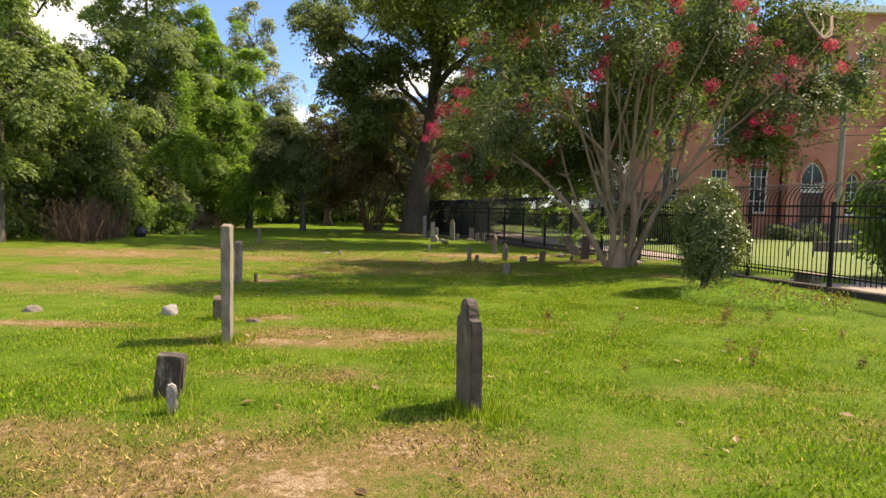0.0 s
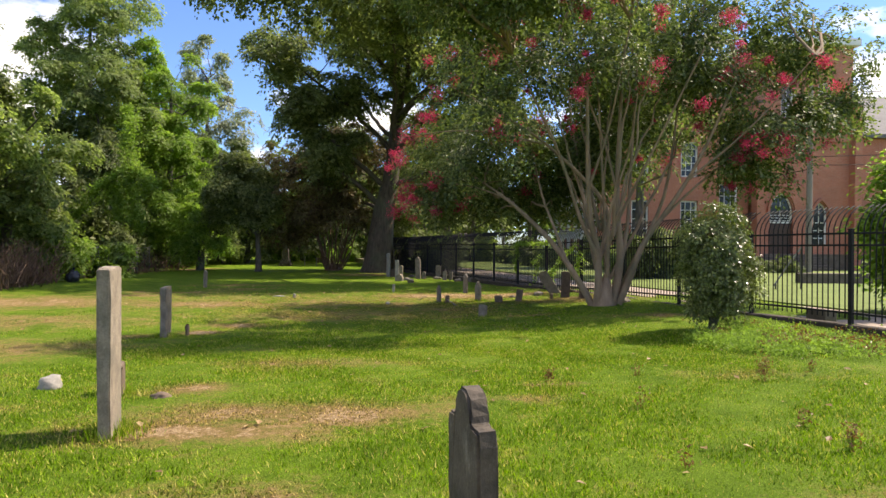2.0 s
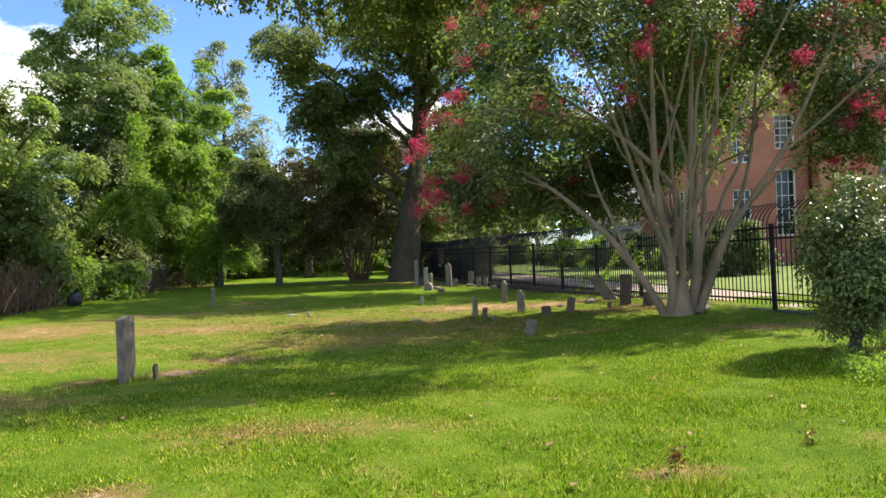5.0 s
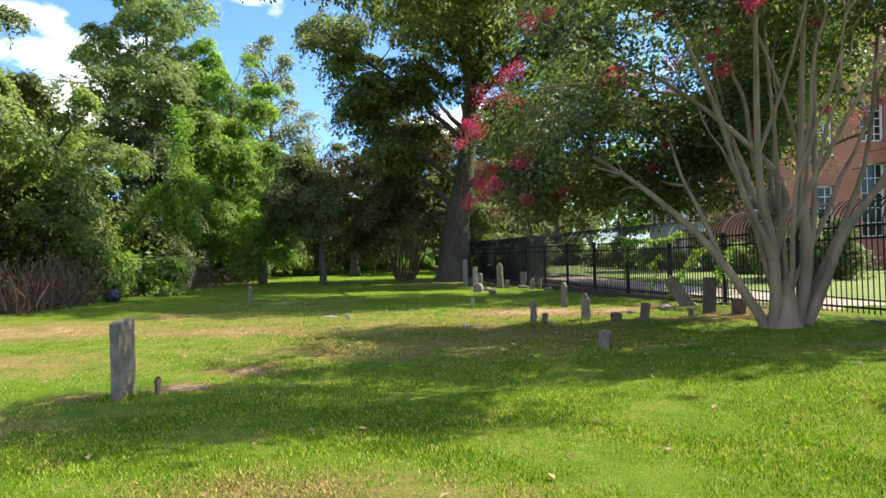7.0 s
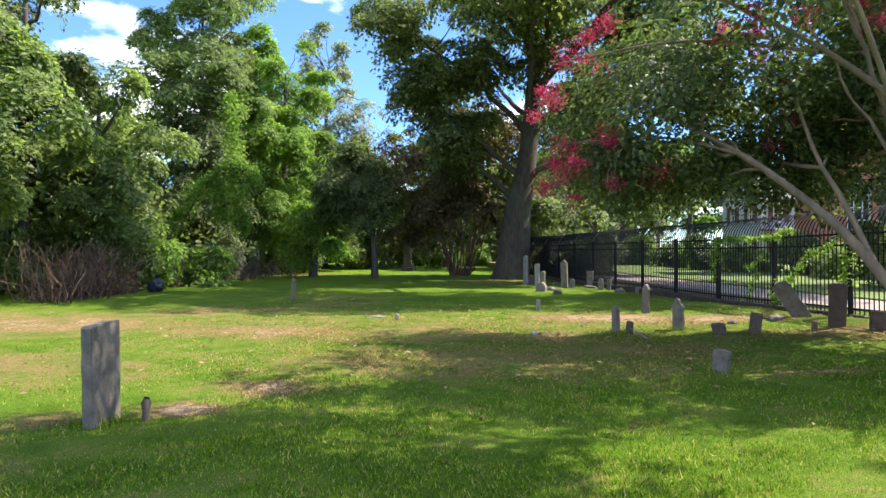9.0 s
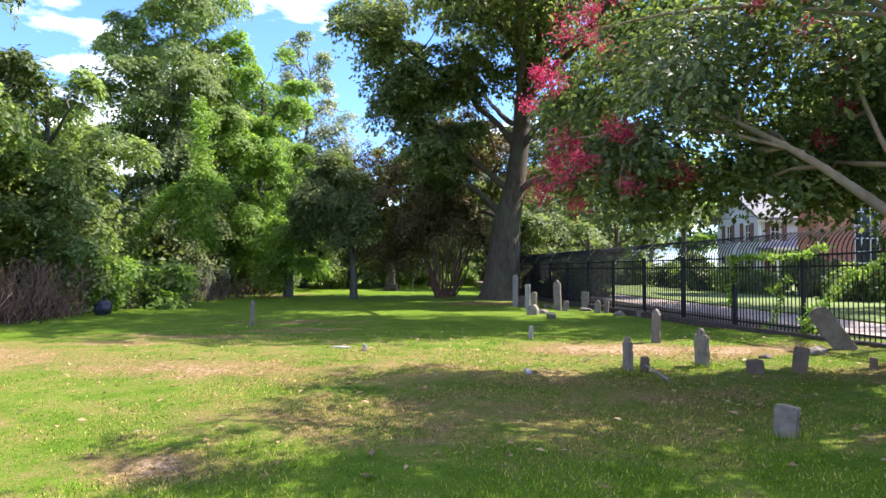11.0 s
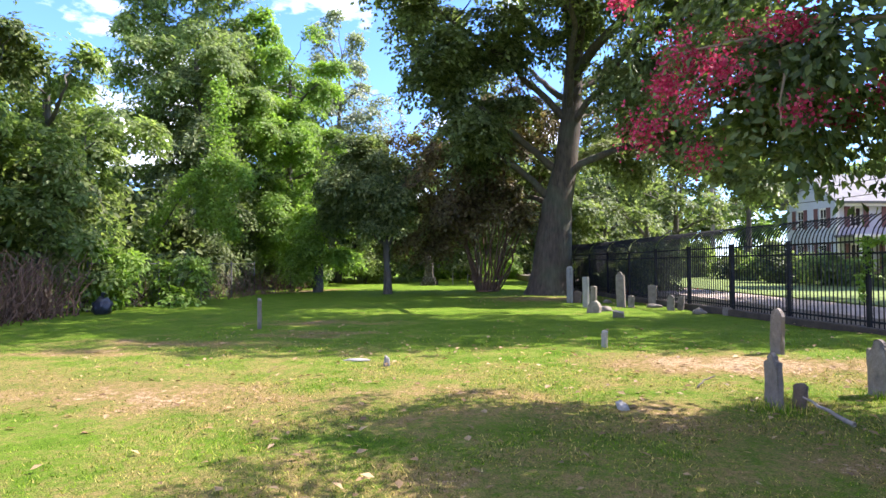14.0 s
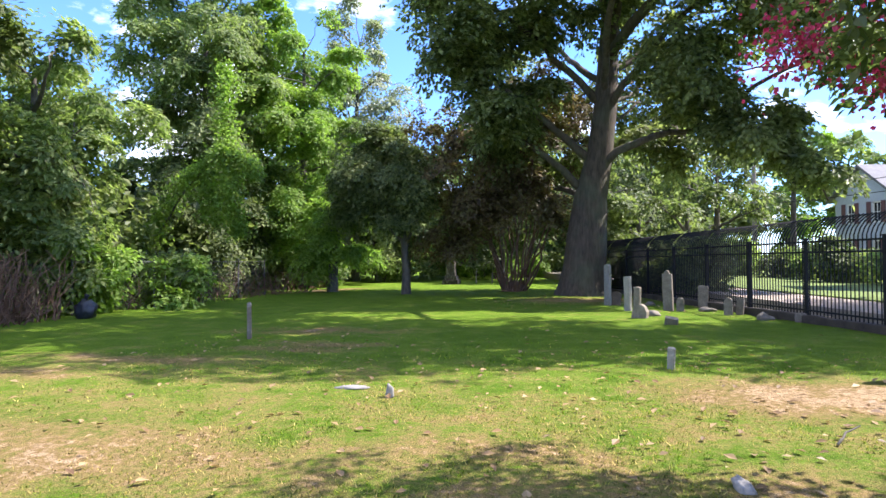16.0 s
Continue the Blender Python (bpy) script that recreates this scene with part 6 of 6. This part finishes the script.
# dark monument under the far trees
mon = empty("monument", "dark weathered stone monument on a stepped base", "monument", Matrix.Translation((-9.87, 52.9, gzf(-9.87, 52.9))))
part("base", bm_box(0.95, 0.95, 0.32, (0, 0, -0.05), 0.03), M_DARKSTONE, mon)
part("plinth", bm_box(0.75, 0.75, 0.25, (0, 0, 0.268), 0.04), M_DARKSTONE, mon)
bm = bm_box(0.56, 0.56, 0.95, (0, 0, 0.52), 0.02)
for v in bm.verts:
    if v.co.z > 1.2:
        v.co.x *= 0.78
        v.co.y *= 0.78
part("shaft", bm, M_DARKSTONE, mon)
part("cap", bm_box(0.58, 0.58, 0.14, (0, 0, 1.472), 0.04), M_DARKSTONE, mon)
bm = bmesh.new()
bmesh.ops.create_cone(bm, cap_ends=True, segments=4, radius1=0.34, radius2=0.06, depth=0.3, matrix=Matrix.Translation((0, 0, 1.764)) @ Matrix.Rotation(radians(45), 4, "Z"))
part("finial", bm, M_DARKSTONE, mon)
for k, (x, y, h) in enumerate([(-8.37, 53.0, 0.8), (-7.5, 53.6, 0.7), (-6.0, 50.0, 0.6)]):
    v, f = tube_np([(0, 0, -0.1), (0, 0, h * 0.5), (0.01, 0, h)], [0.035, 0.032, 0.03], 7)
    tagged(part_mesh("stake", mesh_np("stake", v, f, [M_POLE], True), None, "", Matrix.Translation((x, y, gzf(x, y)))), "thin weathered wooden stake in the lawn", "stake", "stakes in the lawn")
bench = empty("bench", "low weathered wooden bench under the far trees", "bench", pose(-7.6, 60.0, gzf(-7.6, 60), 0, 0, 5))
part("seat", bm_box(1.7, 0.4, 0.06, (0, 0, 0.42), 0.01), M_BRUSH, bench)
for sx in (-0.65, 0.65):
    part("leg", bm_box(0.08, 0.36, 0.42, (sx, 0, 0), 0.008), M_BRUSH, bench)

# dark bag at the woods edge
bm = bmesh.new()
bmesh.ops.create_icosphere(bm, subdivisions=3, radius=1.0)
for v in bm.verts:
    v.co *= 1 + 0.3 * noise.noise(v.co * 2.2) + 0.1 * noise.noise(v.co * 6)
    v.co.x, v.co.y, v.co.z = v.co.x * 0.28, v.co.y * 0.26, max(-0.75, v.co.z) * 0.30
bag = empty("rubbish_bag", "dark plastic rubbish bag slumped by the woods edge", "bag", Matrix.Translation((-14.7, 30.2, gzf(-14.7, 30.2) + 0.21)))
part("sack", bm, M_BLACKBAG, bag, "", True)
v, f = tube_np([(0, 0, 0.22), (0.02, 0, 0.33), (0.05, 0, 0.42)], [0.05, 0.035, 0.07], 8, 0.15, 4)
part_mesh("tied_neck", mesh_np("tied_neck", v, f, [M_BLACKBAG], True), bag)

# vine climbing on the iron fence
vine = empty("climbing_vine", "yellow-green vine climbing along the iron fence", "vine")
r_ = np.random.default_rng(96)


def fp(s, z, o=-0.05):
    q = fence_at(s) + FN * o
    return (q.x, q.y, q.z + z)


runs = [(fp(14.4, 1.82), fp(11.3, 1.95), 46, 0.09), (fp(14.4, 1.85), fp(14.5, 0.7), 20, 0.07), (fp(12.1, 0.15), fp(10.6, 1.5), 24, 0.10), (fp(11.9, 0.3), fp(11.5, 0.75), 12, 0.13),
        (fp(13.2, 0.2), fp(12.6, 0.9), 7, 0.07), (fp(9.7, 0.7), fp(9.5, 1.5), 14, 0.14), (fp(10.6, 1.4), fp(9.9, 1.75), 8, 0.08), (fp(13.0, 1.1), fp(12.4, 1.3), 6, 0.08)]
ch = []
for k, (a, b, n_, rd) in enumerate(runs):
    C = bend(a, b, n_, 0, 0.35, 40 + k)
    v, f = leaf_np(spread(C, 18, rd * 0.65, r_), 0.07, r_, 0.8)
    part_mesh("leaves", mesh_np("leaves", v, f, [M_LIME]), vine)
    v, f = tube_np(C[:: max(1, n_ // 8)], np.full(len(C[:: max(1, n_ // 8)]), 0.008), 5)
    part_mesh("stem", mesh_np("stem", v, f, [M_BRUSH], True), vine)

# weeds on the mound by the shrub, rusty dock heads, fallen leaves
r_ = np.random.default_rng(97)
C = np.stack([r_.uniform(4.6, 7.8, 420), r_.uniform(10.4, 13.3, 420), np.zeros(420)], -1)
C = C[((C[:, 0] - 6.1) / 1.5) ** 2 + ((C[:, 1] - 12.0) / 1.25) ** 2 < r_.uniform(0.3, 1.1, len(C))]
C[:, 2] = gz(C[:, 0], C[:, 1]) + 0.10
v, f = leaf_np(spread(C, 70, 0.11, r_), 0.045, r_, 0.45, -0.4)
tagged(new("weeds", mesh_np("weeds", v, f, [M_LIME])), "tangled bright green weeds on the mound by the fence", "weeds", kind="stuff")
k_ = r_.choice(len(C), 40, replace=False)
v, f = leaf_np(spread(C[k_] + np.array([0.3, 0.1, 0.06]), 40, 0.07, r_), 0.05, r_, 0.5, -0.3)
tagged(new("dead_weeds", mesh_np("dead_weeds", v, f, [M_RUST])), "withered rust-brown weeds among the green", "weeds", kind="stuff")
for k, (x, y, h, n_) in enumerate([(3.42, 6.72, 0.15, 60), (4.67, 10.1, 0.16, 50), (4.36, 9.5, 0.2, 60), (5.3, 10.0, 0.12, 40), (2.3, 8.2, 0.12, 30), (3.5, 7.4, 0.10, 30), (5.6, 8.6, 0.12, 30), (2.9, 9.9, 0.1, 30),
                                   (1.63, 9.4, 0.16, 70), (4.6, 6.7, 0.1, 30), (1.9, 6.3, 0.08, 20)]):
    th = empty("dock_weed", "rust-brown seeding dock weed in the grass", "weed", Matrix.Translation((x, y, gzf(x, y))), "dock weeds")
    for j in range(3):
        a = j * 2.1 + k
        v, f = tube_np([(0.01 * math.cos(a), 0.01 * math.sin(a), -0.02), (0.02 * math.cos(a), 0.02 * math.sin(a), h * 0.5), (0.04 * math.cos(a), 0.04 * math.sin(a), h)], [0.003, 0.003, 0.002], 4)
        part_mesh("stem", mesh_np("stem", v, f, [M_RUST]), th)
    v, f = leaf_np(spread(np.array([[0, 0, h * 0.75]]), n_ * 2, 0.035, r_, 1.6), 0.03, r_, 0.6, -0.2)
    tagged(part_mesh("seed_head", mesh_np("seed_head", v, f, [M_RUST]), th), kind="stuff")
    v, f = leaf_np(spread(np.array([[0, 0, 0.05]]), n_ // 2, 0.05, r_, 0.5), 0.05, r_, 0.3, -0.6)
    tagged(part_mesh("basal_leaf", mesh_np("basal_leaf", v, f, [M_LIME]), th), kind="stuff")

n_ = 900
P = np.stack([r_.uniform(-9, 6, n_), 14 + 16 * r_.beta(2, 2, n_), np.zeros(n_)], -1)
P = np.concatenate([P, np.stack([r_.uniform(-5, 3, 220), r_.uniform(34, 42, 220), np.zeros(220)], -1), np.stack([1.2 + r_.normal(size=160) * 1.5, 23.0 + r_.normal(size=160) * 1.0, np.zeros(160)], -1), np.stack([r_.uniform(-4, 6, 90), r_.uniform(3, 14, 90), np.zeros(90)], -1)])
P[:, 2] = gz(P[:, 0], P[:, 1]) + 0.035
v, f = leaf_np(P, 0.09, r_, 0.6, 0.0, 0.95, 0.0, 0.6)
tagged(new("fallen_leaves", mesh_np("fallen_leaves", v, f, [M_LITTER])), "scattered dry tan-brown fallen leaves on the lawn", "leaves", kind="stuff")

# ---- grass ----
r_ = np.random.default_rng(98)


def blades(n_, x0, x1, y0, y1, hmin, hmax, wid, bias):
    x = r_.uniform(x0, x1, n_)
    y = y0 + (y1 - y0) * r_.uniform(0, 1, n_) ** bias
    d = dryness(x, y)
    lump = 0.7 + 0.3 * np.sin(x * 5.1 + 2 * np.sin(y * 3.7)) * np.sin(y * 4.7 + 2 * np.sin(x * 3.3))
    keep = r_.uniform(0, 1, n_) > np.clip(d - 0.55, 0, 0.9) * 1.1
    keep &= r_.uniform(0, 1, n_) < np.clip(np.minimum(x - x0, x1 - x) / 2.0, 0, 1) * np.clip((y1 - y) / 3.0, 0, 1) * np.clip((y - y0) / 0.8, 0, 1)
    x, y, d, lump = x[keep], y[keep], d[keep], lump[keep]
    n_ = len(x)
    h = (hmin + (hmax - hmin) * r_.uniform(0, 1, n_) * (0.4 + 0.6 * lump)) * (1 - 0.55 * np.clip(d, 0, 1))
    a = r_.uniform(0, 2 * np.pi, n_)
    ln = r_.uniform(0.15, 0.9, n_) * h * (1 + 1.6 * np.clip(d, 0, 1))
    z = gz(x, y) - 0.004
    w = wid * r_.uniform(0.6, 1.4, n_)
    b = a + np.pi / 2 + r_.normal(size=n_) * 0.6
    base = np.stack([x, y, z], -1)
    off = np.stack([np.cos(b) * w, np.sin(b) * w, np.zeros(n_)], -1)
    tip = base + np.stack([np.cos(a) * ln, np.sin(a) * ln, h], -1)
    v = np.stack([base - off, base + off, tip], 1).reshape(-1, 3)
    return v, np.arange(n_ * 3).reshape(-1, 3), np.repeat(d, 3)


sets = [blades(290000, -5.6, 6.6, 2.0, 15, 0.020, 0.055, 0.0052, 1.0), blades(130000, -6.0, 5.5, 11, 24, 0.02, 0.056, 0.0048, 1.15), blades(60000, -10, 8.5, 4, 28, 0.02, 0.055, 0.0058, 1.0)]
# taller tufts round the stones
tv = []
for x, y, m in [(0.25, 4.85, 400), (0.36, 4.65, 400), (-2.5, 7.3, 400), (-4.66, 14.1, 300), (-2.19, 4.9, 250), (-1.97, 4.5, 150), (-3.22, 8.9, 200), (1.8, 17.4, 200), (0.9, 21.0, 200), (2.18, 21.6, 200), (-0.58, 25.2, 100), (1.57, 9.0, 300)]:
    q = r_.normal(size=(m, 2)) * 0.13 + np.array([x, y])
    h = r_.uniform(0.05, 0.14, m)
    a = r_.uniform(0, 6.28, m)
    base = np.stack([q[:, 0], q[:, 1], gz(q[:, 0], q[:, 1])], -1)
    off = np.stack([np.cos(a + 1.57) * 0.004, np.sin(a + 1.57) * 0.004, 0 * a], -1)
    tip = base + np.stack([np.cos(a) * h * 0.5, np.sin(a) * h * 0.5, h], -1)
    v = np.stack([base - off, base + off, tip], 1).reshape(-1, 3)
    tv.append((v, np.arange(m * 3).reshape(-1, 3), np.zeros(m * 3)))
sets += tv
v, f = join_np([(a, b) for a, b, _ in sets])
grass_me = mesh_np("grass", v, f, [M_BLADE])
att = grass_me.attributes.new("dry", "FLOAT", "POINT")
att.data.foreach_set("value", np.concatenate([d for _, _, d in sets]).astype(np.float32))
tagged(new("grass", grass_me), "short green and straw-coloured grass blades of the lawn", "grass", kind="stuff")
